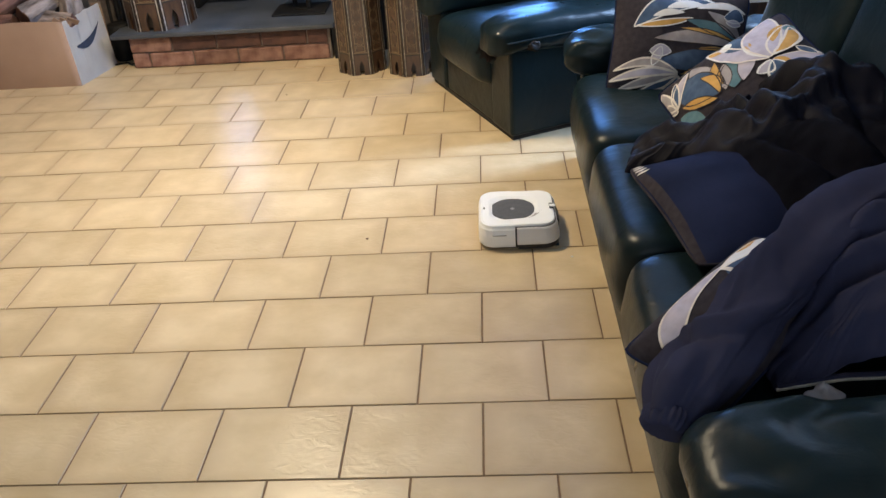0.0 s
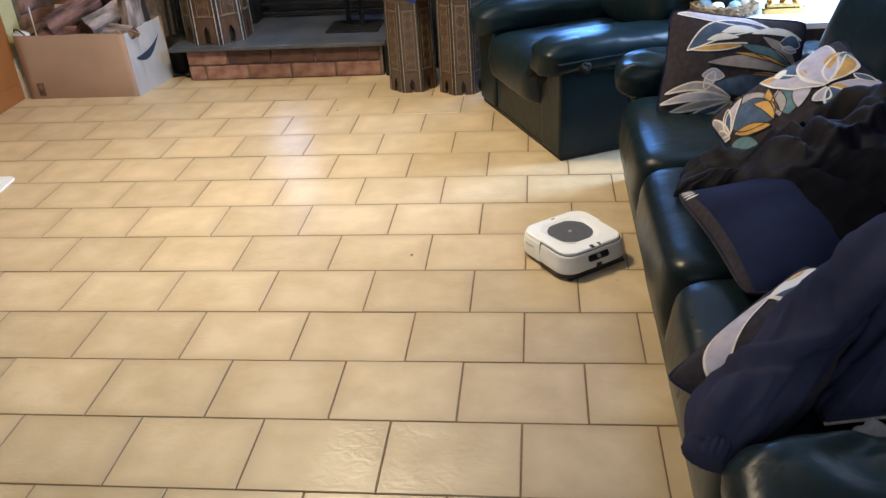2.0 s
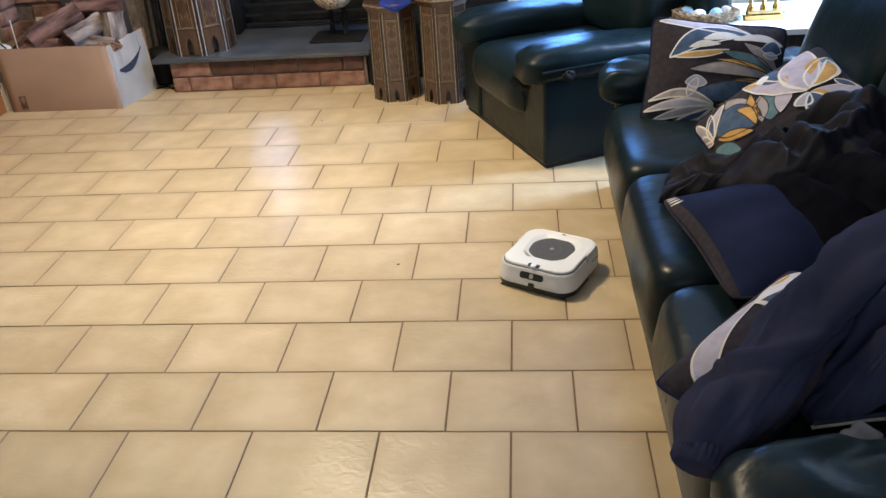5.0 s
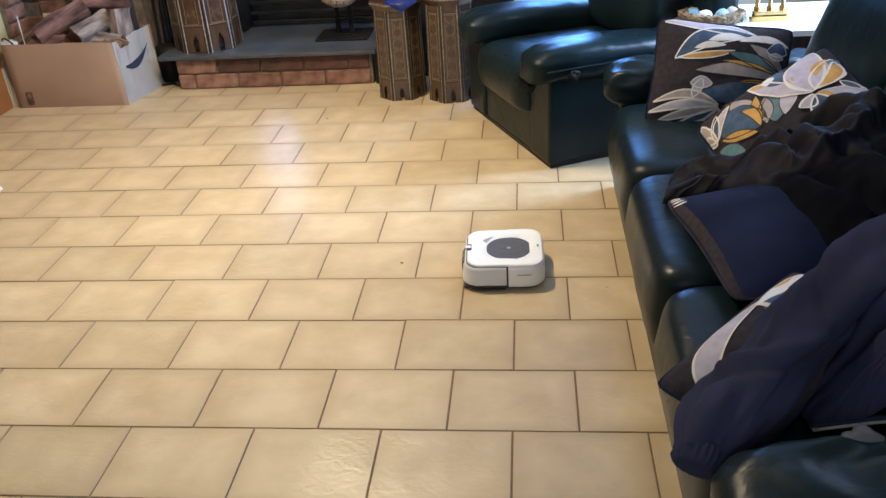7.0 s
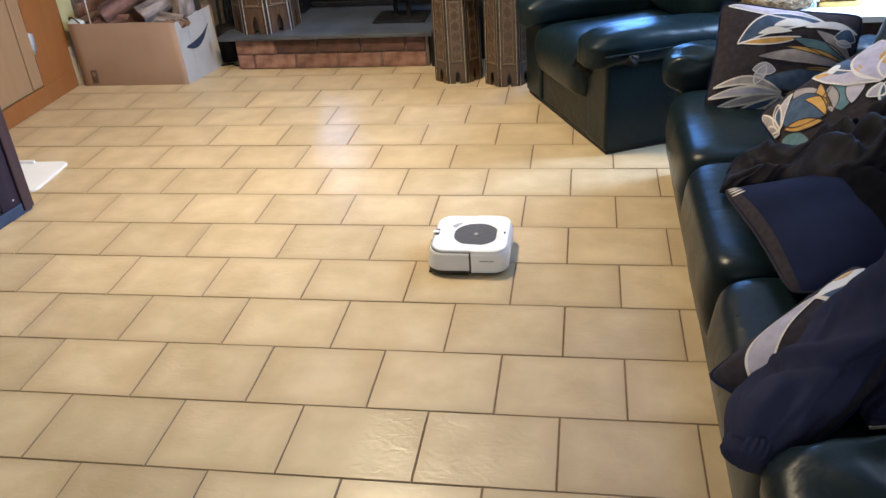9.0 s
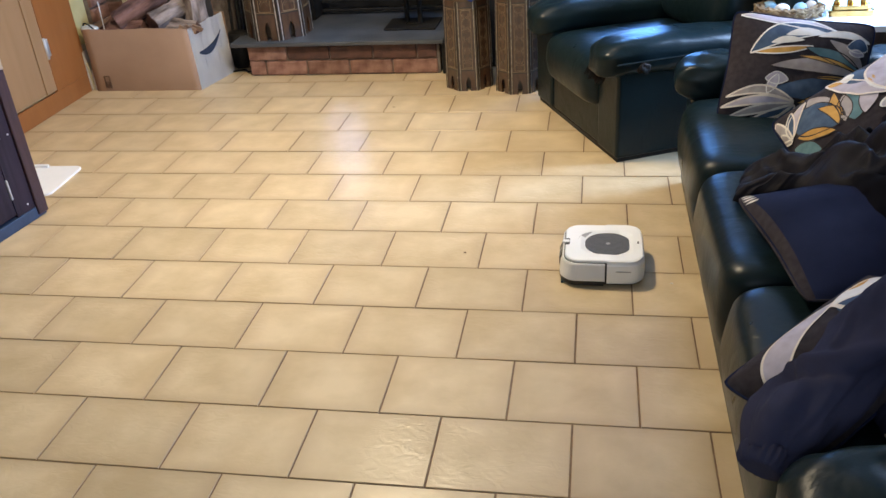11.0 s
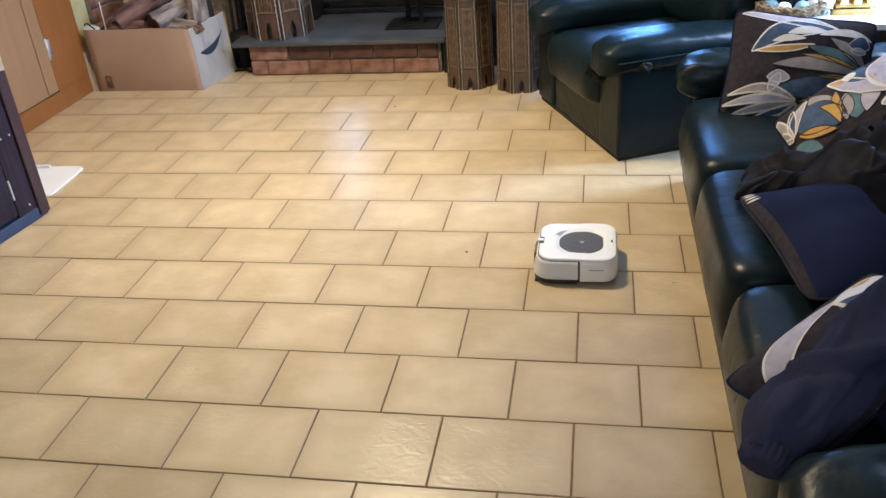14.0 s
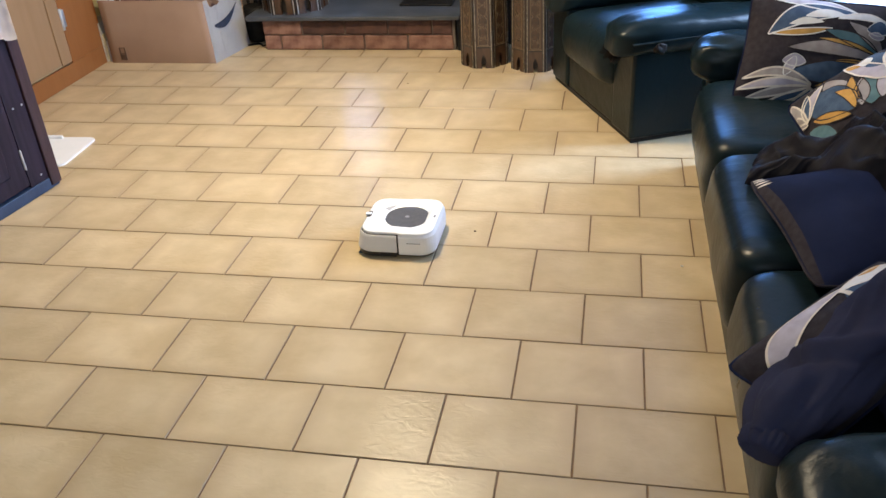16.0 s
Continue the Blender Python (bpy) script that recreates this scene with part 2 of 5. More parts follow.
P_WHITE = material("white_print", (0.76, 0.75, 0.74), (0.82, 0.81, 0.80), 60, 0.9, 0.3, 700)
P_BLUE = material("blue_print", (0.041, 0.079, 0.154), (0.075, 0.128, 0.225), 30, 0.9, 0.3, 700)
P_TEAL = material("teal_print", (0.088, 0.186, 0.225), (0.137, 0.254, 0.293), 30, 0.9, 0.3, 700)
P_GREY = material("grey_print", (0.332, 0.293, 0.293), (0.429, 0.390, 0.390), 30, 0.9, 0.3, 700)
P_MAUVE = material("mauve_print", (0.439, 0.405, 0.490), (0.557, 0.524, 0.624), 30, 0.9, 0.3, 700)
P_OCHRE = material("ochre_print", (0.506, 0.281, 0.066), (0.656, 0.375, 0.104), 30, 0.9, 0.3, 700)
P_DARK = material("dark_print", (0.03, 0.022, 0.024), (0.05, 0.04, 0.04), 30, 0.9, 0.3, 700)
GOLD = material("brass", (0.62, 0.40, 0.13), (0.75, 0.52, 0.20), 20, 0.22, metallic=1.0)
TABLE_WHITE = material("marble_top", (0.70, 0.69, 0.67), (0.80, 0.79, 0.77), 7, 0.25, detail=9)
WREATH = material("twig", (0.10, 0.06, 0.03), (0.30, 0.21, 0.11), 40, 0.85, 0.8, 120)
EGG_WHITE = material("egg_white", (0.70, 0.68, 0.64), (0.78, 0.76, 0.72), 20, 0.4)
EGG_BLUE = material("egg_blue", (0.22, 0.42, 0.60), (0.32, 0.52, 0.68), 20, 0.4)
MOSAIC = material("pebble_mosaic", (0.20, 0.13, 0.08), (0.62, 0.54, 0.44), 75, 0.6, 0.9, 75, sharp=(0.42, 0.58))
BLUE_CLOTH = material("blue_cloth", (0.01, 0.03, 0.24), (0.02, 0.06, 0.36), 20, 0.8, 0.4, 300)
PAPER = material("paper", (0.60, 0.56, 0.40), (0.68, 0.64, 0.48), 20, 0.8)
PLASTIC_BAG = material("clear_bag", (0.55, 0.58, 0.55), (0.72, 0.74, 0.72), 20, 0.15)
LAMP_GLOW = glow("lamp_diffuser", (1.0, 0.74, 0.42), 9)


# ---- mesh helpers ----
def part(name, bm, mat, parent=None, label="", smooth=False):
    me = bpy.data.meshes.new(name)
    bmesh.ops.recalc_face_normals(bm, faces=bm.faces)
    bm.to_mesh(me)
    bm.free()
    me.materials.append(mat)
    if smooth:
        me.polygons.foreach_set("use_smooth", [True] * len(me.polygons))
    ob = new(name, me)
    if parent is not None:
        ob.parent = parent
    if label:
        ob["label"] = label
    return ob


def thing(name, m, label, category, group="", kind=""):
    e = new(name)
    e.matrix_world = m
    e.empty_display_size = 0.1
    return tagged(e, label, category, group, kind)


def add_box(bm, x0, x1, y0, y1, z0, z1, bevel=0.0, seg=2, m=None):
    r = bmesh.ops.create_cube(bm, size=1.0)
    vs = r["verts"]
    for v in vs:
        v.co = Vector((x0 + (v.co.x + 0.5) * (x1 - x0), y0 + (v.co.y + 0.5) * (y1 - y0), z0 + (v.co.z + 0.5) * (z1 - z0)))
    if m is not None:
        for v in vs:
            v.co = m @ v.co
    if bevel:
        es = list({e for v in vs for e in v.link_edges})
        bmesh.ops.bevel(bm, geom=es, offset=bevel, segments=seg, profile=0.5, affect="EDGES")
    return bm


def box(x0, x1, y0, y1, z0, z1, bevel=0.0, seg=2, m=None):
    return add_box(bmesh.new(), x0, x1, y0, y1, z0, z1, bevel, seg, m)


def spow(v, e):
    return math.copysign(abs(v) ** e, v)


def superq(a, b, c, e1=0.4, e2=0.4, nu=40, nv=20, wrinkle=0.0, wscale=6.0, seed=0.0, m=None, shape=None):
    """A soft, cushion-like rounded block with faint creases."""
    bm = bmesh.new()
    rows = []
    for j in range(1, nv):
        ph = -math.pi / 2 + math.pi * j / nv
        row = []
        for i in range(nu):
            th = 2 * math.pi * i / nu
            p = Vector((a * spow(math.cos(ph), e1) * spow(math.cos(th), e2), b * spow(math.cos(ph), e1) * spow(math.sin(th), e2), c * spow(math.sin(ph), e1)))
            row.append(p)
        rows.append(row)
    poles = [Vector((0, 0, -c)), Vector((0, 0, c))]

    def warp(p):
        if shape:
            p = shape(p)
        if wrinkle:
            q = Vector((p.x * wscale + seed, p.y * wscale, p.z * wscale))
            w = noise.noise(q) + 0.5 * noise.noise(q * 2.3)
            p = p + p.normalized() * wrinkle * w
        return m @ p if m is not None else p

    vr = [[bm.verts.new(warp(p)) for p in row] for row in rows]
    lo, hi = bm.verts.new(warp(poles[0])), bm.verts.new(warp(poles[1]))
    for j in range(len(vr) - 1):
        for i in range(nu):
            bm.faces.new((vr[j][i], vr[j][(i + 1) % nu], vr[j + 1][(i + 1) % nu], vr[j + 1][i]))
    for i in range(nu):
        bm.faces.new((lo, vr[0][(i + 1) % nu], vr[0][i]))
        bm.faces.new((hi, vr[-1][i], vr[-1][(i + 1) % nu]))
    return bm


def tube(points, radii, n=10, bm=None, caps=True, wrinkle=0.0, wscale=20.0, squash=1.0, twist=0.0):
    bm = bm or bmesh.new()
    pts = [Vector(p) for p in points]
    if not isinstance(radii, (list, tuple)):
        radii = [radii] * len(pts)
    rings = []
    for k, p in enumerate(pts):
        d = (pts[min(k + 1, len(pts) - 1)] - pts[max(k - 1, 0)]).normalized()
        up = Vector((0, 0, 1)) if abs(d.z) < 0.95 else Vector((1, 0, 0))
        s = d.cross(up).normalized()
        u = s.cross(d).normalized()
        ring = []
        for i in range(n):
            a = 2 * math.pi * i / n
            r = radii[k]
            if twist:
                w = noise.noise(p * 9 + Vector((math.cos(a), math.sin(a), 0)))
                r = r * (1 + twist * math.sin(k * 0.55 + 2.0 * a + 4 * w) * (0.4 + abs(w) * 1.6))
            o = s * math.cos(a) * r + u * math.sin(a) * r * squash
            q = p + o
            if wrinkle:
                w = noise.noise(q * wscale) + 0.6 * noise.noise(q * wscale * 2.1)
                q = q + o.normalized() * wrinkle * w
            ring.append(bm.verts.new(q))
        rings.append(ring)
    for k in range(len(rings) - 1):
        for i in range(n):
            bm.faces.new((rings[k][i], rings[k][(i + 1) % n], rings[k + 1][(i + 1) % n], rings[k + 1][i]))
    if caps:
        bm.faces.new(list(reversed(rings[0])))
        bm.faces.new(rings[-1])
    return bm


def spline(points, n):
    """Catmull-Rom through the points."""
    P = [Vector(p) for p in points]
    P = [2 * P[0] - P[1]] + P + [2 * P[-1] - P[-2]]
    out = []
    for k in range(1, len(P) - 2):
        for i in range(n):
            t = i / n
            a, b, c, d = P[k - 1], P[k], P[k + 1], P[k + 2]
            out.append(0.5 * (2 * b + (c - a) * t + (2 * a - 5 * b + 4 * c - d) * t * t + (3 * b - a - 3 * c + d) * t ** 3))
    out.append(P[-2])
    return out


def prism(poly, z0, z1, bm=None, m=None, bevel=0.0):
    """A polygon in x and y pulled up from z0 to z1."""
    bm = bm or bmesh.new()
    f = (lambda p: m @ Vector(p)) if m is not None else Vector
    lo = [bm.verts.new(f((x, y, z0))) for x, y in poly]
    hi = [bm.verts.new(f((x, y, z1))) for x, y in poly]
    n = len(poly)
    for i in range(n):
        bm.faces.new((lo[i], lo[(i + 1) % n], hi[(i + 1) % n], hi[i]))
    bm.faces.new(list(reversed(lo)))
    top = bm.faces.new(hi)
    if bevel:
        bmesh.ops.bevel(bm, geom=list(top.edges), offset=bevel, segments=2, profile=0.5, affect="EDGES")
    return bm


def loft(rings, bm=None):
    bm = bm or bmesh.new()
    vr = [[bm.verts.new(p) for p in r] for r in rings]
    n = len(vr[0])
    for k in range(len(vr) - 1):
        for i in range(n):
            bm.faces.new((vr[k][i], vr[k][(i + 1) % n], vr[k + 1][(i + 1) % n], vr[k + 1][i]))
    bm.faces.new(list(reversed(vr[0])))
    bm.faces.new(vr[-1])
    return bm


# ---- the room ----
W, D = 0.33, 0.2475          # tile with its joint
XL, XR, YN, YS, H = -2.48, 2.1, 3.42, -3.0, 2.45
part("floor", box(XL - 0.1, XR + 0.1, YS - 0.1, YN + 0.4, -0.12, -0.0035), GROUT)
floor = bpy.data.objects["floor"]
tagged(floor, "beige glazed floor tiles in running bond with brown joints", "floor", kind="structure")


def wall_box(name, mat, *b):
    return tagged(part(name, box(*b), mat), kind="structure")


tagged(wall_box("wall_west", YELLOW_WALL, XL - 0.15, XL - 0.001, YS, YN, 0, H), "pale yellow painted wall", "wall")
bm = bmesh.new()
for b in ((YS, 1.6, 0, H), (2.5, YN, 0, H), (1.6, 2.5, 0, 0.6), (1.6, 2.5, 2.0, H)):
    add_box(bm, XR, XR + 0.15, *b)
tagged(part("wall_east", bm, PLASTER), "cream plastered wall with a small window", "wall", kind="structure")


def wall_with_window(name, x0, x1, y0, y1, wx0, wx1, wz0, wz1, mat, label):
    bm = bmesh.new()
    add_box(bm, x0, wx0, y0, y1, 0, H)
    add_box(bm, wx1, x1, y0, y1, 0, H)
    add_box(bm, wx0, wx1, y0, y1, 0, wz0)
    add_box(bm, wx0, wx1, y0, y1, wz1, H)
    return tagged(part(name, bm, mat), label, "wall", kind="structure")


wall_with_window("wall_north", XL - 0.15, XR + 0.15, YN + 0.25, YN + 0.4, 0.38, 1.95, 0.78, 1.40, PLASTER, "cream plastered wall with a window")
wall_with_window("wall_south", XL - 0.15, XR + 0.15, YS - 0.15, YS, -0.75, 1.85, 0.85, 2.15, PLASTER, "cream plastered wall with a wide window")
tagged(part("ceiling", box(XL - 0.15, XR + 0.15, YS - 0.15, YN + 0.4, H, H + 0.1), CEIL), "white painted ceiling", "ceiling", kind="structure")


def window(name, x0, x1, y, z0, z1):
    w = thing(name, pose(0, 0, 0), "white framed window with clear glass", "window", kind="structure")
    t = 0.05
    bm = bmesh.new()
    add_box(bm, x0, x0 + t, y - 0.03, y + 0.03, z0, z1)
    add_box(bm, x1 - t, x1, y - 0.03, y + 0.03, z0, z1)
    add_box(bm, x0 + t, x1 - t, y - 0.03, y + 0.03, z0, z0 + t)
    add_box(bm, x0 + t, x1 - t, y - 0.03, y + 0.03, z1 - t, z1)
    mid = (x0 + x1) / 2
    add_box(bm, mid - t / 2, mid + t / 2, y - 0.028, y + 0.028, z0 + t, z1 - t)
    part("window_frame", bm, WHITE_MATT, w)
    for a, b in ((x0 + t, mid - t / 2), (mid + t / 2, x1 - t)):
        g = part("pane", box(a, b, y - 0.003, y + 0.003, z0 + t, z1 - t), glass(), w)
        g.visible_shadow = False
    return w


window("window_1", 0.38, 1.95, YN + 0.33, 0.78, 1.40)
w3 = thing("window_3", pose(XR + 0.08, 0, 0), "small white framed window with clear glass", "window", kind="structure")
bm = bmesh.new()
for b in ((1.6, 1.645, 0.6, 2.0), (2.455, 2.5, 0.6, 2.0), (1.645, 2.455, 0.6, 0.645), (1.645, 2.455, 1.955, 2.0)):
    add_box(bm, -0.03, 0.03, *b)
part("window_frame", bm, WHITE_MATT, w3)
part("pane", box(-0.003, 0.003, 1.645, 2.455, 0.645, 1.955), glass(), w3).visible_shadow = False
window("window_2", -0.75, 1.85, YS - 0.07, 0.85, 2.15)

# ceiling lamp
cl = thing("ceiling_lamp", pose(LAMP_AT[0], LAMP_AT[1], H), "round ceiling lamp with a warm glowing diffuser", "lamp")
part("lamp_base", tube([(0, 0, 0), (0, 0, -0.03)], 0.15, 32), WHITE_MATT, cl)
part("diffuser", tube([(0, 0, -0.03), (0, 0, -0.05), (0, 0, -0.065)], [0.14, 0.13, 0.09], 32), LAMP_GLOW, cl, "glowing diffuser", True)

# ---- fireplace ----
def hearth():
    h = thing("hearth", pose(0, 0, 0), "raised brick hearth with a grey slate slab", "hearth")
    part("core", box(-1.57, -0.47, 2.855, 3.55, 0, 0.172), MORTAR, h, "grey mortar")
    s = part("slab", box(-1.665, -0.44, 2.815, 3.62, 0.173, 0.196, 0.004), SLATE, h, "grey slate slab with chipped edge")
    for course, (z, off, mat) in enumerate(((0.003, -1.578, BRICK), (0.089, -1.578, BRICK_DARK))):
        x = off
        widths = (0.10, 0.245, 0.25, 0.25, 0.255) if course == 0 else (0.235, 0.25, 0.25, 0.25, 0.115)
        for i, wd in enumerate(widths):
            w2 = min(wd, -0.457 - x)
            bm = box(0, w2 - 0.007, 0, 0.09, 0, 0.081, 0.008, 2)
            for v in bm.verts:
                v.co += Vector((noise.noise(v.co * 30 + Vector((i, course, 0))), noise.noise(v.co * 30 + Vector((7, i, course))), noise.noise(v.co * 30 + Vector((i, 3, course))))) * 0.003
            b = part("brick", bm, BRICK if course == 0 or i == 0 else BRICK_DARK, h)
            b.location = (x, 2.842 + random.uniform(-0.003, 0.003), z)
            x += wd
    return h


hearth()


def fireplace():
    f = thing("fireplace", pose(0, 0, 0), "black iron fireplace in a dark recess", "fireplace", kind="structure")
    bm = bmesh.new()
    add_box(bm, -1.30, -0.35, 3.60, 3.66, 0.2, 1.0)
    part("back_plate", bm, MATT_BLACK, f)
    part("side_plate", box(-1.33, -1.30, 3.30, 3.66, 0.2, 1.0), MATT_BLACK, f)
    part("side_plate", box(-0.35, -0.32, 3.30, 3.66, 0.2, 1.0), MATT_BLACK, f)
    for z in (0.215, 0.27, 0.33):
        part("grate_bar", box(-1.29, -0.36, 3.42, 3.45, z, z + 0.018, 0.004), MATT_BLACK, f)
    # unseen reflector, added to mirror window light onto the floor tiles
    part("spot_reflector", box(-0.11, 0.11, -0.004, 0.004, 0.47, 1.0, m=pose(-1.255, 3.40, 0, 0, 0, 44)), POLISHED, f, "added polished steel reflector for the bright spot on the floor")
    # chimney breast on both sides and over the opening
    bm = bmesh.new()
    add_box(bm, -1.75, -1.33, 3.33, 3.66, 0, H)
    add_box(bm, -1.33, -0.32, 3.33, 3.66, 1.0, H)
    # right pier in plain black instead of brick
    part("dark_pier", box(-0.32, 0.30, 3.33, 3.66, 0, H), MATT_BLACK, f, "black pier beside the fire")
    # black block, added to keep the hearth's end face and gap dark
    part("dark_end_block", box(-0.4555, -0.415, 2.838, 3.3, 0.0, 0.172, 0.003), MATT_BLACK, f, "black block added to darken the hearth end")
    # black sheet, added so the space behind the tables stays dark
    part("dark_gap_panel", box(-0.41, 0.28, 2.95, 2.97, 0.0, 0.75, 0.004), MATT_BLACK, f, "black panel added to darken the space beside the hearth")
    part("chimney_breast", bm, BRICK_DARK, f, "dark brick chimney breast")
    return f


fireplace()


def brick_wall():
    w = tagged(part("brick_panel", box(-2.47, -1.76, 2.99, 3.6, 0, 1.3), MORTAR), "rough brick wall beside the fireplace", "wall", kind="structure")
    tagged(part("brick_return", box(-2.4795, -2.455, 2.795, 2.989, 0, 1.3), MORTAR), "rough brick return beside the yellow wall", "wall", kind="structure")
    bm0 = box(0, 0.215, 0, 0.05, 0, 0.072, 0.006, 1)
    for v in bm0.verts:
        v.co += Vector((noise.noise(v.co * 40), noise.noise(v.co * 40 + Vector((9, 0, 0))), noise.noise(v.co * 40 + Vector((0, 9, 0))))) * 0.003
    first = part("brick", bm0, BRICK, w)
    me = first.data
    k = 0
    for r in range(14):
        for c in range(4):
            x = -2.47 + c * 0.226 - (0.113 if r % 2 else 0)
            if x < -2.475 or x + 0.215 > -1.75:
                continue
            ob = first if k == 0 else new("brick", me)
            ob.parent = w
            ob.location = (x, 2.972 + random.uniform(-0.006, 0.006), 0.01 + r * 0.083)
            k += 1
    bm0 = box(0, 0.03, 0, 0.165, 0, 0.072, 0.005, 1)
    for v in bm0.verts:
        v.co += Vector((noise.noise(v.co * 40), noise.noise(v.co * 40 + Vector((9, 0, 0))), 0)) * 0.003
    first = part("brick", bm0, BRICK, bpy.data.objects["brick_return"])
    for r in range(14):
        ob = first if r == 0 else new("brick", first.data)
        ob.parent = bpy.data.objects["brick_return"]
        ob.location = (-2.463, 2.793 + random.uniform(-0.004, 0.004), 0.01 + r * 0.083)


brick_wall()


def iron_tools():
    t = thing("fire_tool_stand", pose(-1.72, 3.02, 0), "black iron fireside tools leaning by the hearth", "fire tools")
    part("bucket", tube([(0.02, 0.02, 0), (0.02, 0.02, 0.02), (0.02, 0.02, 0.2), (0.02, 0.02, 0.205)], [0.05, 0.055, 0.07, 0.065], 20), MATT_BLACK, t, "black coal bucket", True)
    for k, (dx, dy) in enumerate(((-0.03, 0.05), (0.0, 0.09), (0.045, 0.06), (0.07, 0.1))):
        part("iron_rod", tube([(dx, dy, 0.01), (dx + 0.01, dy + 0.05, 0.75)], 0.009 + 0.003 * (k % 2), 8), MATT_BLACK, t)
    cab = spline([(0.0, -0.10, 0.006), (0.06, -0.07, 0.006), (0.1, -0.11, 0.006), (0.13, -0.06, 0.008)], 6)
    part("poker", tube(cab, 0.005, 6), MATT_BLACK, t)


iron_tools()


# ---- inlaid octagonal tables ----
def octagon_table(name, m, flat, height, label, taper=0.93, flare=True, wide=1.0):
    t = thing(name, m, label, "side table", "inlaid octagonal tables")
    a = flat * math.tan(math.pi / 8)          # side length at the base
    hb = height - 0.045
    arch = 0.075 * wide
    for k in range(8):
        ang = k * 45
        # local: x along the side, y up, z outwards after the turn
        M = pose(0, 0, 0, 0, 0, ang) @ Matrix(((1, 0, 0, 0), (0, flat / 2 * (1 - taper) / hb, -1, -flat / 2), (0, 1, 0, 0), (0, 0, 0, 1)))
        hw = a / 2
        aw = a * 0.13

        def side(x, y):
            return x * (1 - (1 - taper) * y / hb)
        outline = [(-hw, 0), (-aw * 0.6, 0), (-aw * 0.75, arch * 0.15), (-aw, arch * 0.45), (-aw * 0.8, arch * 0.7), (0, arch), (aw * 0.8, arch * 0.7), (aw, arch * 0.45), (aw * 0.75, arch * 0.15), (aw * 0.6, 0), (hw, 0), (side(hw, hb), hb), (side(-hw, hb), hb)]
        bm = prism(outline, -0.012, 0.0, m=M)
        panel = part("side_panel", bm, WALNUT, t)
        # inlay strips, 1.2 mm proud
        light, dark, pearl = bmesh.new(), bmesh.new(), bmesh.new()

        def strip(bm, x0, y0, x1, y1, w, z=0.0012):
            d = Vector((x1 - x0, y1 - y0, 0))
            n = Vector((-d.y, d.x, 0)).normalized() * w / 2
            pts = [Vector((x0, y0, 0)) + n, Vector((x0, y0, 0)) - n, Vector((x1, y1, 0)) - n, Vector((x1, y1, 0)) + n]
            prism([(p.x, p.y) for p in pts], -0.001, z, bm=bm, m=M)
        e = 0.012 * wide
        x_in = hw - e
        y0, y1 = arch * 1.45, hb - 0.03
        # dark and light bands along the edges
        for sgn in (-1, 1):
            strip(dark, sgn * (hw - 0.004), 0, sgn * side(hw - 0.004, hb), hb, 0.005 * wide, 0.0008)
            strip(pearl, sgn * (hw - 0.009 * wide), 0, sgn * side(hw - 0.009 * wide, hb), hb, 0.0042 * wide, 0.0015)
            strip(dark, sgn * (hw - 0.0145 * wide), 0, sgn * side(hw - 0.0145 * wide, hb), hb, 0.003 * wide, 0.0011)
            q = 0.62
            strip(light, sgn * x_in * q, y0 + 0.012, sgn * side(x_in * q, y1), y1 - 0.012, 0.0026 * wide)
        for y in (y0, y1):
            strip(dark, -x_in, y, x_in, y, 0.006 * wide, 0.0008)
            strip(light, -x_in, y + (0.006 if y == y0 else -0.006), x_in, y + (0.006 if y == y0 else -0.006), 0.0026 * wide)
        q = x_in * 0.60
        for y in (y0 + 0.012, y1 - 0.012):
            strip(light, -q, y, q, y, 0.0026 * wide)
        # crossed diamonds with small triangles
        ya, yb = y0 + 0.02, y1 - 0.02
        nd = max(2, round((yb - ya) / (q * 2.6)))
        dy = (yb - ya) / nd
        for i in range(nd):
            c = ya + (i + 0.5) * dy
            r = q * 0.92
            s2 = min(dy * 0.42, r * 1.1)
            for bm_, g, w in ((dark, 1.0, 0.0030), (light, 0.8, 0.0022)):
                strip(bm_, -r * g, c - s2 * g, 0, c, w * wide), strip(bm_, r * g, c - s2 * g, 0, c, w * wide)
                strip(bm_, -r * g, c + s2 * g, 0, c, w * wide), strip(bm_, r * g, c + s2 * g, 0, c, w * wide)
            for sgn in (-1, 1):
                strip(light, sgn * r * 0.95, c - s2 * 0.5, sgn * r * 0.45, c, 0.0022 * wide)
                strip(light, sgn * r * 0.95, c + s2 * 0.5, sgn * r * 0.45, c, 0.0022 * wide)
                strip(dark, sgn * r * 0.98, c - s2 * 0.28, sgn * r * 0.98, c + s2 * 0.28, 0.003 * wide)
            strip(dark, -r, c + dy / 2, r, c + dy / 2, 0.0022 * wide)
        part("bone_inlay", light, INLAY, panel, "pale bone marquetry")
        part("ebony_inlay", dark, EBONY, panel, "black marquetry lines")
        # the wide table takes the pearl with window light in its colour
        part("pearl_inlay", pearl, PEARL if wide == 1.0 else PEARL_LIT, panel, "mother-of-pearl edge bands")
    # black box inside: the hollow's shade is put in as colour
    r0 = (flat / 2 - 0.02) / math.cos(math.pi / 8)
    ring = lambda r, z: [(r * math.cos(math.radians(22.5 + 45 * i)), r * math.sin(math.radians(22.5 + 45 * i)), z) for i in range(8)]
    part("inner_shade", loft([ring(r0 * 0.98, 0.012), ring(r0 * taper * 0.97, hb - 0.01)]), EBONY, t)
    R = flat / 2 / math.cos(math.pi / 8)
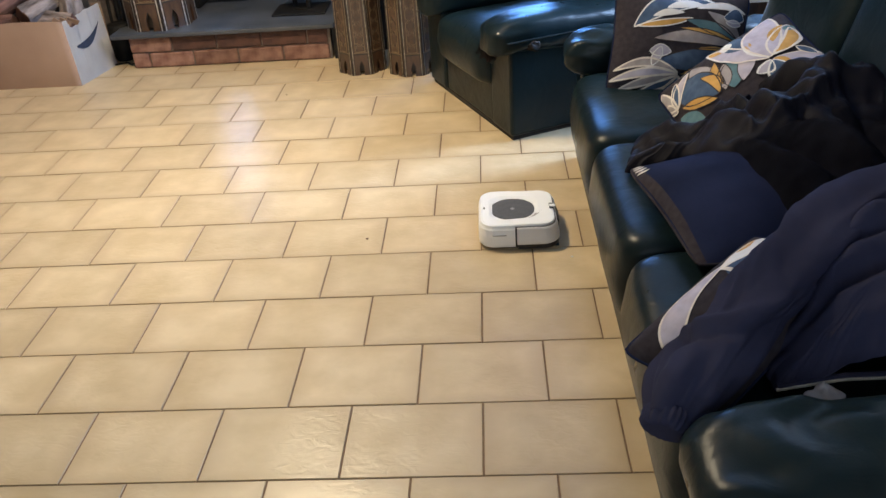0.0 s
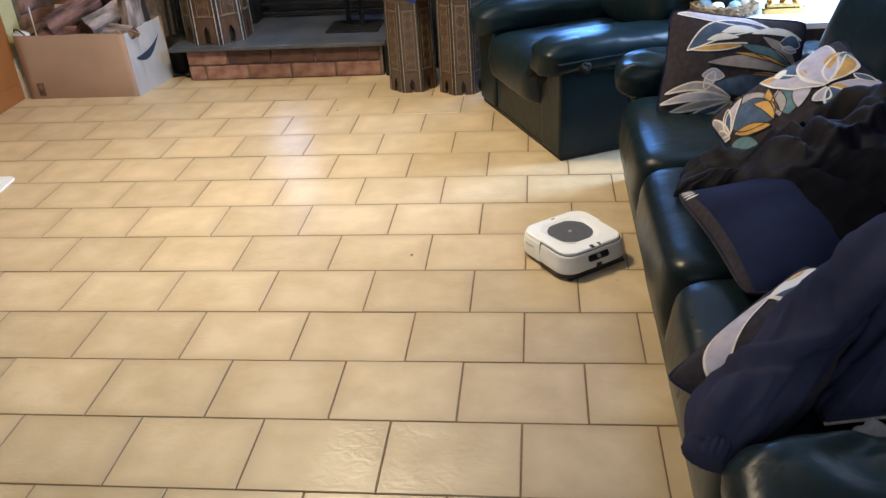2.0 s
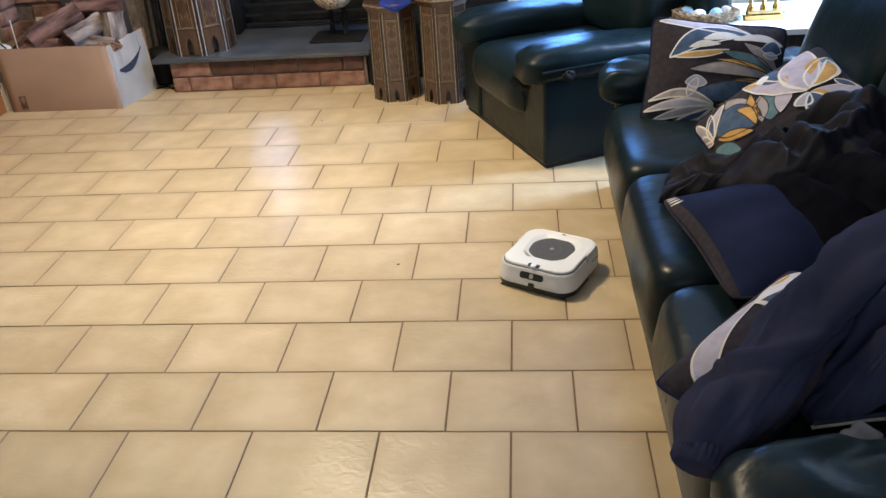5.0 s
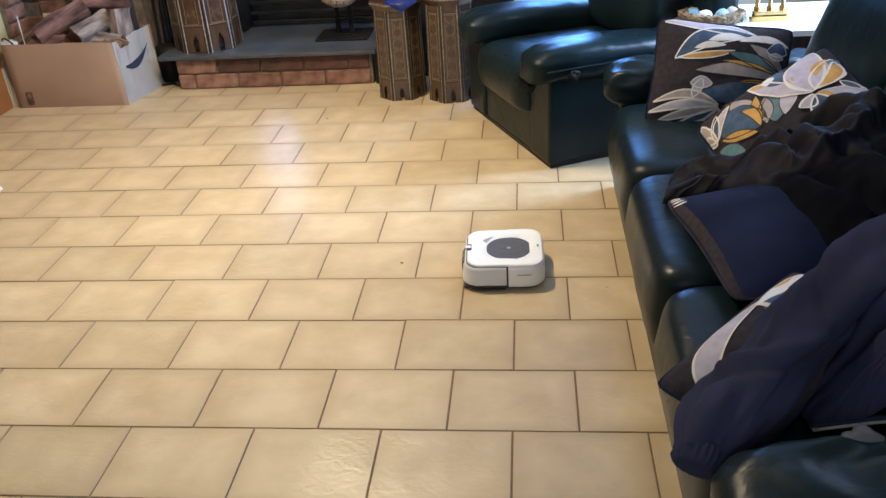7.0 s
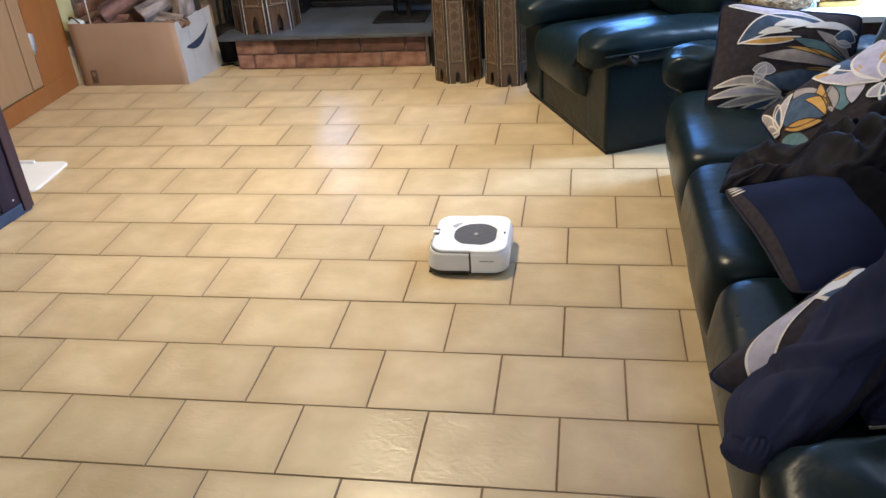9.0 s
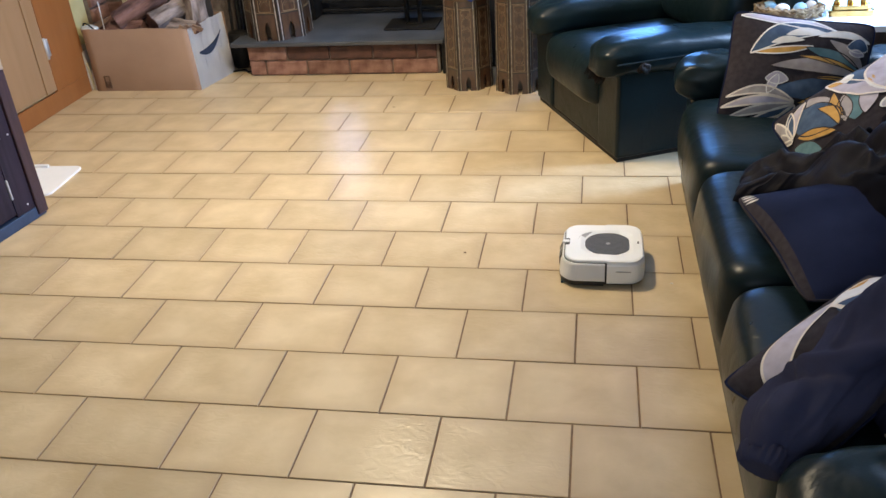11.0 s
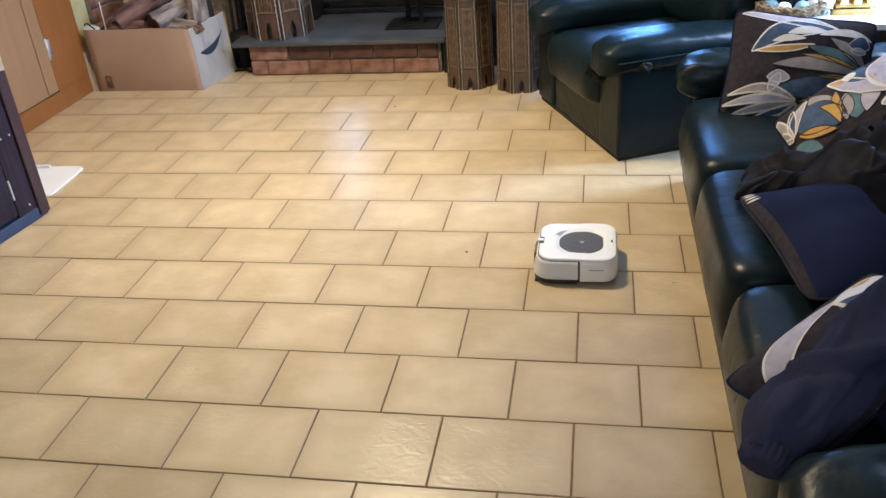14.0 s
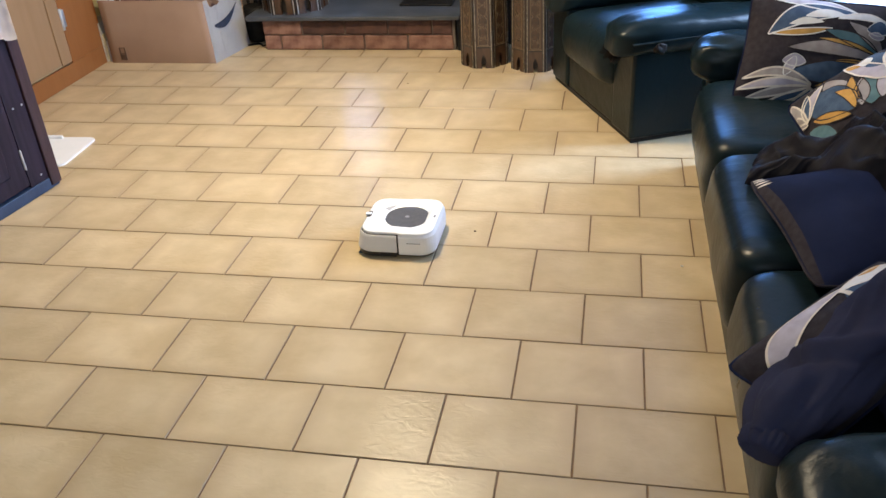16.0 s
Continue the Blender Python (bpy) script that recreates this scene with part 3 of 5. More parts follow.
    part("top_moulding", loft([ring(R * taper * 0.99, hb - 0.004), ring(R * taper * 1.03, hb + 0.004), ring(R * 1.06, hb + 0.022), ring(R * 1.10, hb + 0.026), ring(R * 1.10, hb + 0.043), ring(R * 1.085, hb + 0.045)]), WALNUT, t, "flared octagonal top")
    part("top_edge_inlay", loft([ring(R * 1.104, hb + 0.030), ring(R * 1.104, hb + 0.039)]), PEARL, t, "mother-of-pearl rim")
    return t


octagon_table("octagonal_table", pose(-0.28, 2.662, 0, 0, 0, 5), 0.243, 0.50, "tall walnut octagonal table with bone and pearl inlay", 0.94)
octagon_table("octagonal_table", pose(-0.012, 2.60, 0, 0, 0, 6), 0.240, 0.53, "tall walnut octagonal table with inlay beside the armchair", 0.94)
octagon_table("octagonal_table", pose(-1.437, 3.045, 0.196, 0, 0, -2.5), 0.355, 0.56, "wide walnut octagonal table on the hearth, its pearl inlay coloured as lit", 0.94, wide=1.35)

# cloth on the first table
bm = bmesh.new()
N_ = 14
g = [[None] * (N_ + 1) for _ in range(N_ + 1)]
for i in range(N_ + 1):
    for j in range(N_ + 1):
        u, v = i / N_ * 0.16 - 0.08, j / N_ * 0.15 - 0.075
        z = 0.505 + 0.02 * (1 + noise.noise(Vector((u * 30, v * 30, 1))))
        if v < -0.052:
            z = 0.505 + (v + 0.052) * 2.2 * (1 - abs(u) / 0.09)
        g[i][j] = bm.verts.new((-0.235 + u, 2.602 + v + (0 if v > -0.052 else -0.01), z + 0.005))
for i in range(N_):
    for j in range(N_):
        bm.faces.new((g[i][j], g[i + 1][j], g[i + 1][j + 1], g[i][j + 1]))
bmesh.ops.solidify(bm, geom=bm.faces[:], thickness=0.004)
tagged(part("blue_cloth", bm, BLUE_CLOTH, smooth=True), "crumpled bright blue cloth on the octagonal table", "cloth")

# mosaic globe on an iron stand
gl = thing("mosaic_globe", pose(-0.655, 3.13, 0.196), "pebble mosaic bowl on a black iron stand", "ornament")
part("base_plate", box(-0.16, 0.14, -0.11, 0.13, 0.0, 0.012, 0.003), MATT_BLACK, gl, "black iron plate")
part("post", tube([(-0.045, 0.02, 0.01), (-0.045, 0.02, 0.2)], 0.014, 10), MATT_BLACK, gl)
part("post", tube([(0.035, 0.0, 0.01), (0.035, 0.0, 0.2)], 0.014, 10), MATT_BLACK, gl)
part("foot_ring", tube([(-0.005, 0.01, 0.012), (-0.005, 0.01, 0.02)], 0.05, 20), MATT_BLACK, gl)
part("bowl", superq(0.115, 0.115, 0.085, 1, 1, 40, 24, 0.003, 60, m=pose(-0.005, -0.05, 0.262)), MOSAIC, gl, "speckled pebble mosaic bowl", True)


# ---- log box and the clutter by it ----
def log_box():
    b = thing("cardboard_box", pose(-2.415, 2.605, 0, 0, 0, 0), "open brown cardboard box filled with firewood logs", "box")
    L, Dp, hh, th = 0.633, 0.335, 0.350, 0.005
    bm = bmesh.new()
    # front flap sheet with a slightly sagging upper edge
    n = 16
    lo0, hi0 = [], []
    for i in range(n + 1):
        x = L * i / n
        z = hh + 0.004 * noise.noise(Vector((x * 9, 0, 0))) + (-0.012 * max(0, (x - 0.5) / 0.13) if x > 0.5 else 0)
        lo0.append((bm.verts.new((x, 0, 0)), bm.verts.new((x, th, 0))))
        y = -0.010 * math.sin(math.pi * i / n)
        hi0.append((bm.verts.new((x * 0.975 + 0.002, y, z)), bm.verts.new((x * 0.975 + 0.002, y + th, z))))
    for i in range(n):
        bm.faces.new((lo0[i][0], lo0[i + 1][0], hi0[i + 1][0], hi0[i][0]))
        bm.faces.new((lo0[i][1], hi0[i][1], hi0[i + 1][1], lo0[i + 1][1]))
        bm.faces.new((hi0[i][0], hi0[i + 1][0], hi0[i + 1][1], hi0[i][1]))
    bm.faces.new((lo0[0][0], hi0[0][0], hi0[0][1], lo0[0][1]))
    bm.faces.new((lo0[n][0], lo0[n][1], hi0[n][1], hi0[n][0]))
    part("front_wall", bm, CARD, b, smooth=True)
    M = Matrix(((1, 0, 0, L), (0, 1, 0, 0), (0, 0, 1, 0), (0, 0, 0, 1)))
    # right end, white, leaning in to the back
    sh = lambda y, z: (L + 0.20 * y - 0.018 * z / hh, y, z)
    bm = bmesh.new()
    nn = 14
    ra, rb = [], []
    for i in range(nn + 1):
        y = Dp * i / nn
        top = hh * (0.955 + 0.05 * y / Dp) + 0.010 * noise.noise(Vector((y * 22, 5, 0)))
        ra.append((bm.verts.new(sh(y, 0)), bm.verts.new(sh(y, top))))
    for i in range(nn):
        bm.faces.new((ra[i][0], ra[i + 1][0], ra[i + 1][1], ra[i][1]))
    bmesh.ops.solidify(bm, geom=bm.faces[:], thickness=0.004)
    end = part("end_wall", bm, CARD_WHITE, b, "white-faced box end", True)
    # printed curve
    pts = []
    for i in range(17):
        s = i / 16
        y = 0.055 + 0.225 * s
        z = 0.225 - 0.085 * math.sin(math.pi * (0.12 + 0.62 * s)) + 0.10 * s
        pts.append((y, z, 0.004 + 0.017 * math.sin(math.pi * min(1, s * 1.05 + 0.02))))
    bm = bmesh.new()
    prev = None
    for y, z, w in pts:
        a0, a1 = Vector(sh(y, z + w)), Vector(sh(y, z - w))
        a0.x += 0.0045
        a1.x += 0.0045
        cur = (bm.verts.new(a0), bm.verts.new(a1))
        if prev:
            bm.faces.new((prev[0], cur[0], cur[1], prev[1]))
        prev = cur
    part("printed_curve", bm, INK, end, "dark printed curve")
    part("back_wall", box(0, L + 0.06, Dp, Dp + th, 0, hh), CARD, b)
    part("left_wall", box(0, th, th, Dp, 0, hh), CARD, b)
    part("bottom", box(th, L, th, Dp, 0.002, 0.008), CARD, b)
    # printed mark near the lower corner
    bm = bmesh.new()
    add_box(bm, 0.062, 0.067, -0.0055, 0.0, 0.02, 0.09)
    add_box(bm, 0.092, 0.097, -0.0055, 0.0, 0.02, 0.09)
    for z in (0.02, 0.052, 0.086):
        add_box(bm, 0.067, 0.092, -0.0055, 0.0, z, z + 0.004)
    add_box(bm, 0.070, 0.089, -0.005, 0.0, 0.026, 0.048)
    part("printed_mark", bm, INK_BROWN, b, "small printed handling mark")
    return b


log_box()


def firewood(m, length, r, mat, label):
    t = thing("firewood_log", m, label, "log", "logs in the box")
    bm = bmesh.new()
    n, k = 30, 26
    rings = []
    for i in range(k + 1):
        z = length * (i / k - 0.5)
        ring = []
        for j in range(n):
            a = 2 * math.pi * j / n
            # two split faces and a rounded, furrowed bark side
            flat = min(1.0, 0.72 / max(0.3, math.cos(a - 0.6)), 0.66 / max(0.3, math.cos(a - 2.4)))
            furrow = 0.10 * noise.noise(Vector((math.cos(a) * 7, math.sin(a) * 7, z * 14 + length * 50))) + 0.05 * noise.noise(Vector((math.cos(a) * 15, math.sin(a) * 15, z * 40)))
            rr = r * (flat + 0.22 * noise.noise(Vector((math.cos(a) * 1.3, math.sin(a) * 1.3, z * 6 + length * 50))) + furrow)
            ring.append((rr * math.cos(a), rr * math.sin(a), z))
        rings.append(ring)
    part("bark", loft(rings, bm), mat, t, smooth=False)
    for s, rg in ((-1, rings[0]), (1, rings[-1])):
        z0, z1 = sorted((s * (length / 2 - 0.002), s * (length / 2 + 0.003)))
        part("cut_end", prism([(x * 0.93, y * 0.93) for x, y, _ in rg], z0, z1), LOGEND, t, "dark sawn end")
    return t


def log_between(a, b, r, mat, label):
    a, b = Vector(a), Vector(b)
    return firewood(Matrix.Translation((a + b) / 2) @ (b - a).to_track_quat("Z", "Y").to_matrix().to_4x4(), (b - a).length, r, mat, label)


log_between((-2.020, 2.665, 0.365), (-1.905, 2.86, 0.415), 0.058, BARK_GREY, "split grey log with a dark sawn end")
log_between((-2.250, 2.70, 0.360), (-2.030, 2.87, 0.480), 0.058, BARK, "long reddish firewood log lying aslant in the box")
log_between((-1.825, 2.80, 0.250), (-1.835, 2.84, 0.465), 0.066, BARK_GREY, "upright grey-barked firewood log")
log_between((-2.290, 2.71, 0.320), (-2.080, 2.68, 0.335), 0.045, BARK, "reddish split log at the box's rim")
log_between((-2.060, 2.90, 0.490), (-1.800, 2.90, 0.500), 0.050, BARK, "reddish firewood log on top of the pile")
log_between((-2.370, 2.75, 0.290), (-2.250, 2.80, 0.380), 0.045, BARK, "short firewood log at the box's end")
log_between((-2.340, 2.77, 0.240), (-1.850, 2.77, 0.240), 0.075, BARK, "thick firewood log low in the box")
log_between((-2.350, 2.83, 0.100), (-1.850, 2.83, 0.100), 0.085, BARK_GREY, "thick grey firewood log at the bottom")
log_between((-1.990, 2.74, 0.330), (-1.780, 2.70, 0.320), 0.045, BARK_GREY, "grey split log beside the box's white end")

tagged(part("stick", tube([(-2.335, 2.70, 0.30), (-2.345, 2.72, 0.475)], 0.003, 6), WHITE_MATT), "thin pale stick standing up out of the box", "stick")

# slate sign propped behind the logs
sg = thing("slate_sign", pose(-1.98, 2.958, 0.0, 3, 0, 0), "dark slate sign with pale painted lettering behind the logs", "sign")
part("board", box(-0.17, 0.20, -0.010, 0.0, 0.30, 0.80, 0.003), SLATE_DARK, sg)
rng = random.Random(3)
for row, z in enumerate((0.475, 0.535, 0.595)):
    x = -0.14 + 0.03 * (row % 2)
    while x < 0.15:
        w = rng.uniform(0.012, 0.022)
        part("lettering", box(x, x + w, -0.0125, -0.0095, z, z + 0.034), GREY_MARK, sg)
        x += w + (0.008 if rng.random() < 0.8 else 0.03)
tagged(part("paper_sheet", box(-2.33, -2.18, 2.944, 2.948, 0.0, 0.435), PAPER), "yellowish paper sheet standing behind the box", "paper")
bm = superq(0.05, 0.035, 0.022, 1, 1, 20, 12, 0.010, 40, m=pose(-2.385, 2.64, 0.345))
tagged(part("plastic_bag", bm, PLASTIC_BAG, smooth=True), "crumpled white plastic bag tucked in the box", "bag")
bm = tube(spline([(-2.43, 2.66, 0.345), (-2.41, 2.63, 0.375), (-2.38, 2.615, 0.38), (-2.35, 2.62, 0.35)], 6), 0.004, 6)
tagged(part("cable_loop", bm, MATT_BLACK, smooth=True), "thin black cable loop on the box corner", "cable")
bm = bmesh.new()
for i in range(3):
    flap_at = pose(-1.83 + 0.03 * i, 2.635 + 0.02 * i, 0.325, 20 * i, 30, 15 * i)
    add_box(bm, -0.03, 0.03, -0.002, 0.002, -0.015, 0.02, m=flap_at)
tagged(part("torn_cardboard", bm, CARD), "torn cardboard flaps at the box corner", "cardboard")
for k, (dx, hh, mat) in enumerate(((0.0, 0.25, PAPER), (0.012, 0.22, CARD_WHITE), (0.024, 0.16, PAPER), (0.034, 0.12, CARD_WHITE))):
    M = pose(-2.472 + dx, 2.612, 0, 0, 0, 0) @ pose(0, 0, 0, 0, -3 + k, 0)
    tagged(part("leaning_board", box(0.002, 0.010, 0.0 + 0.004 * k, 0.30, 0.002, hh, m=M), mat), "thin pale board standing between cupboard and box", "board", "leaning boards")


# ---- fitted cupboard ----
def cupboard():
    c = thing("fitted_cupboard", pose(XL, 0, 0), "varnished orange wood fitted cupboard with pale doors", "cupboard")
    part("kick_board", box(0.0, 0.022, 0.9, 2.632, 0.0, 0.098, 0.002), ORANGE_WOOD, c, "orange varnished kick board")
    part("stile", box(0.0, 0.022, 2.315, 2.632, 0.0985, 2.1, 0.002), ORANGE_WOOD, c, "orange varnished stile")
    part("stile", box(0.0, 0.022, 0.9, 1.2, 0.0985, 2.1, 0.002), ORANGE_WOOD, c)
    d = part("door", box(0.0, 0.020, 1.76, 2.305, 0.108, 2.0, 0.003), PINE, c, "pale pine door")
    bm = bmesh.new()
    add_box(bm, 0.020, 0.0285, 2.215, 2.304, 0.109, 1.999, 0.003)
    add_box(bm, 0.020, 0.0285, 1.761, 1.85, 0.109, 1.999, 0.003)
    part("door_rail", bm, PINE, d)
    part("door", box(0.0, 0.020, 1.21, 1.755, 0.108, 2.0, 0.003), PINE, c, "pale pine door")
    bm = tube([(0.030, 2.308, 0.275), (0.030, 2.308, 0.385)], 0.008, 10)
    add_box(bm, 0.020, 0.026, 2.30, 2.345, 0.285, 0.375)
    part("hinge", bm, STEEL, c, "steel butt hinge", True)
    return c


cupboard()


# ---- dark dresser, cloth and dock ----
def dresser():
    c = thing("dresser", pose(-1.80, 1.105, 0, 0, 0, -8), "dark stained wooden dresser with panelled doors", "dresser")
    part("carcass", box(-0.55, -0.012, -1.35, -0.03, 0.05, 0.80), NAVY_WOOD, c)
    part("corner_post", box(-0.05, 0.012, -0.052, 0.0, 0.012, 0.82, 0.004), NAVY_POST, c, "dark red-brown corner post")
    part("end_panel", box(-0.55, -0.051, -0.029, -0.01, 0.05, 0.80), NAVY_WOOD, c)
    part("top", box(-0.57, 0.03, -1.38, 0.02, 0.821, 0.845, 0.006), NAVY_POST, c)
    part("plinth", box(-0.55, 0.006, -1.36, -0.053, 0.0, 0.046, 0.003), BLUE_TRIM, c, "blue painted plinth")
    part("plinth", box(-0.55, -0.001, -0.052, -0.004, 0.0, 0.0115), BLUE_TRIM, c)
    part("stile", box(-0.0115, 0.002, -0.148, -0.053, 0.047, 0.80, 0.002), NAVY_WOOD, c)
    d = part("door", box(-0.0115, 0.004, -0.60, -0.152, 0.06, 0.80, 0.003), NAVY_WOOD, c)
    part("door_panel", box(0.0045, 0.010, -0.52, -0.23, 0.13, 0.73, 0.004), NAVY_WOOD, d)
    part("door", box(-0.0115, 0.004, -1.06, -0.605, 0.06, 0.80, 0.003), NAVY_WOOD, c)
    part("hinge", tube([(0.006, -0.150, 0.125), (0.006, -0.150, 0.205)], 0.0045, 8), STEEL, c, "worn steel hinge")
    for y, z in ((-0.115, 0.36), (-0.07, 0.36), (-0.085, 0.075)):
        part("peg", tube([(0.001, y, z), (0.0045, y, z)], 0.004, 10), STEEL, c)
    return c


dresser()
bm = bmesh.new()
g = []
for i in range(13):
    row = []
    for j in range(9):
        y, s = 0.88 + 0.185 * i / 12, j / 8
        if s < 0.3:
            p = (-1.93 + 0.155 * s / 0.3, y, 0.8475)
        else:
            p = (-1.766 + 0.012 * math.sin(i * 1.1) - (1.06 - y) * 0.13, y, 0.8475 - (s - 0.3) / 0.7 * (0.235 + 0.012 * math.sin(i * 0.7)))
        row.append(bm.verts.new(p))
    g.append(row)
for i in range(12):
    for j in range(8):
        bm.faces.new((g[i][j], g[i + 1][j], g[i + 1][j + 1], g[i][j + 1]))
bmesh.ops.solidify(bm, geom=bm.faces[:], thickness=0.006)
tagged(part("tea_towel", bm, WHITE_CLOTH, smooth=True), "pinkish white towel hanging over the dresser's edge", "towel")


def rrect(w, d, r, n=6, x0=0.0, y0=0.0):
    out = []
    for cx, cy, a0 in ((w / 2 - r, d / 2 - r, 0), (-w / 2 + r, d / 2 - r, 90), (-w / 2 + r, -d / 2 + r, 180), (w / 2 - r, -d / 2 + r, 270)):
        for i in range(n + 1):
            a = math.radians(a0 + 90 * i / n)
            out.append((x0 + cx + r * math.cos(a), y0 + cy + r * math.sin(a)))
    return out


dock = thing("charging_dock", pose(-2.045, 1.385, 0, 0, 0, 3), "white plastic robot charging dock with a drip tray", "dock")
part("tray", prism(rrect(0.32, 0.30, 0.03), 0.0, 0.009, bevel=0.003), WHITE_PLASTIC, dock, "flat white drip tray", False)
part("tower", prism(rrect(0.05, 0.20, 0.02, x0=-0.13, y0=0.02), 0.0095, 0.075, bevel=0.006), WHITE_MATT, dock)
part("rear_rib", prism(rrect(0.13, 0.016, 0.006, x0=-0.06, y0=0.135), 0.0095, 0.022, bevel=0.003), WHITE_PLASTIC, dock)


# ---- sofa ----
def sofa():
    s = thing("leather_sofa", pose(0, 0, 0), "dark green leather three-seat sofa strewn with cushions and clothes", "sofa")
    bm = bmesh.new()
    add_box(bm, 0.706, 1.66, -0.815, 1.43, 0.0, 0.27, 0.012, 2)
    part("base", bm, LEATHER, s, "dark green leather base panel")
    for k, yc in enumerate((-0.278, 0.34, 0.938)):
        def shape(p, yc=yc):
            # waterfall front and slight hollow in the seat
            f = max(0.0, (-p.x - 0.12) / 0.22)
            z = p.z - 0.012 * max(0, p.z / 0.13) * math.cos(p.y * 5)
            return Vector((p.x - 0.018 * f * (1 - abs(p.z) / 0.14), p.y, z))
        part("seat_cushion", superq(0.325, 0.310 if k == 0 else 0.302, 0.140, 0.30, 0.22, 72, 36, 0.005, 7, k * 11.0, pose(0.990, yc, 0.292), shape), LEATHER, s, smooth=True)
    for k, yc in enumerate((-0.30, 0.34, 0.938)):
        M = pose(1.445, yc, 0.60, 0, 16, 0)
        part("back_cushion", superq(0.16, 0.303, 0.33, 0.42, 0.30, 56, 36, 0.012, 5, 40 + k * 9.0, M), LEATHER, s, "plump dark green leather back cushion", True)
    part("back_frame", box(1.56, 1.76, -0.815, 1.43, 0.0, 0.86, 0.05, 4), LEATHER, s, smooth=True)
    for k, (y0, y1) in enumerate(((1.245, 1.43), (-0.815, -0.60))):
        part("arm_panel", box(0.70, 1.60, y0 + 0.012, y1 - 0.012, 0.02, 0.46, 0.02, 3), LEATHER, s)
        M = pose(1.10, (y0 + y1) / 2, 0.452)
        hw = (y1 - y0) / 2 + 0.012

        def rshape(p):
            # gathered pleats round the front end
            f = max(0.0, (-p.x - 0.33) / 0.125)
            k = 1 + 0.06 * f * math.sin(9 * math.atan2(p.z, p.y) + 3 * noise.noise(p * 9))
            # puckers across the padding
            z = p.z * k + 0.013 * math.sin(34 * p.x + 5 * noise.noise(p * 7)) * (0.5 + noise.noise(p * 11)) * (1 if p.z > 0 else 0)
            return Vector((p.x, p.y * k, z))
        part("arm_roll", superq(0.455, hw, 0.088, 0.62, 0.38, 120, 44, 0.006, 9, 70 + k, M, rshape), LEATHER, s, "padded rolled leather arm", True)
    return s


sofa()


# ---- armchair ----
def flap(parent, m, width, drop, curl, seed):
    """A torn strip of leather hanging with a ragged, curled edge."""
    bm = bmesh.new()
    n, k = 18, 6
    g = []
    for i in range(n + 1):
        row = []
        ln = drop * (0.55 + 0.7 * abs(noise.noise(Vector((i * 0.22, seed, 0)))))
        for j in range(k + 1):
            s = j / k
            row.append(bm.verts.new(m @ Vector((-curl * s * s * (1 + noise.noise(Vector((i * 0.3, seed, 9)))), width * (i / n - 0.5), -ln * s))))
        g.append(row)
    for i in range(n):
        for j in range(k):
            bm.faces.new((g[i][j], g[i + 1][j], g[i + 1][j + 1], g[i][j + 1]))
    bmesh.ops.solidify(bm, geom=bm.faces[:], thickness=0.0025)
    part("torn_flap", bm, LEATHER_WORN, parent, "torn curled leather strip", True)


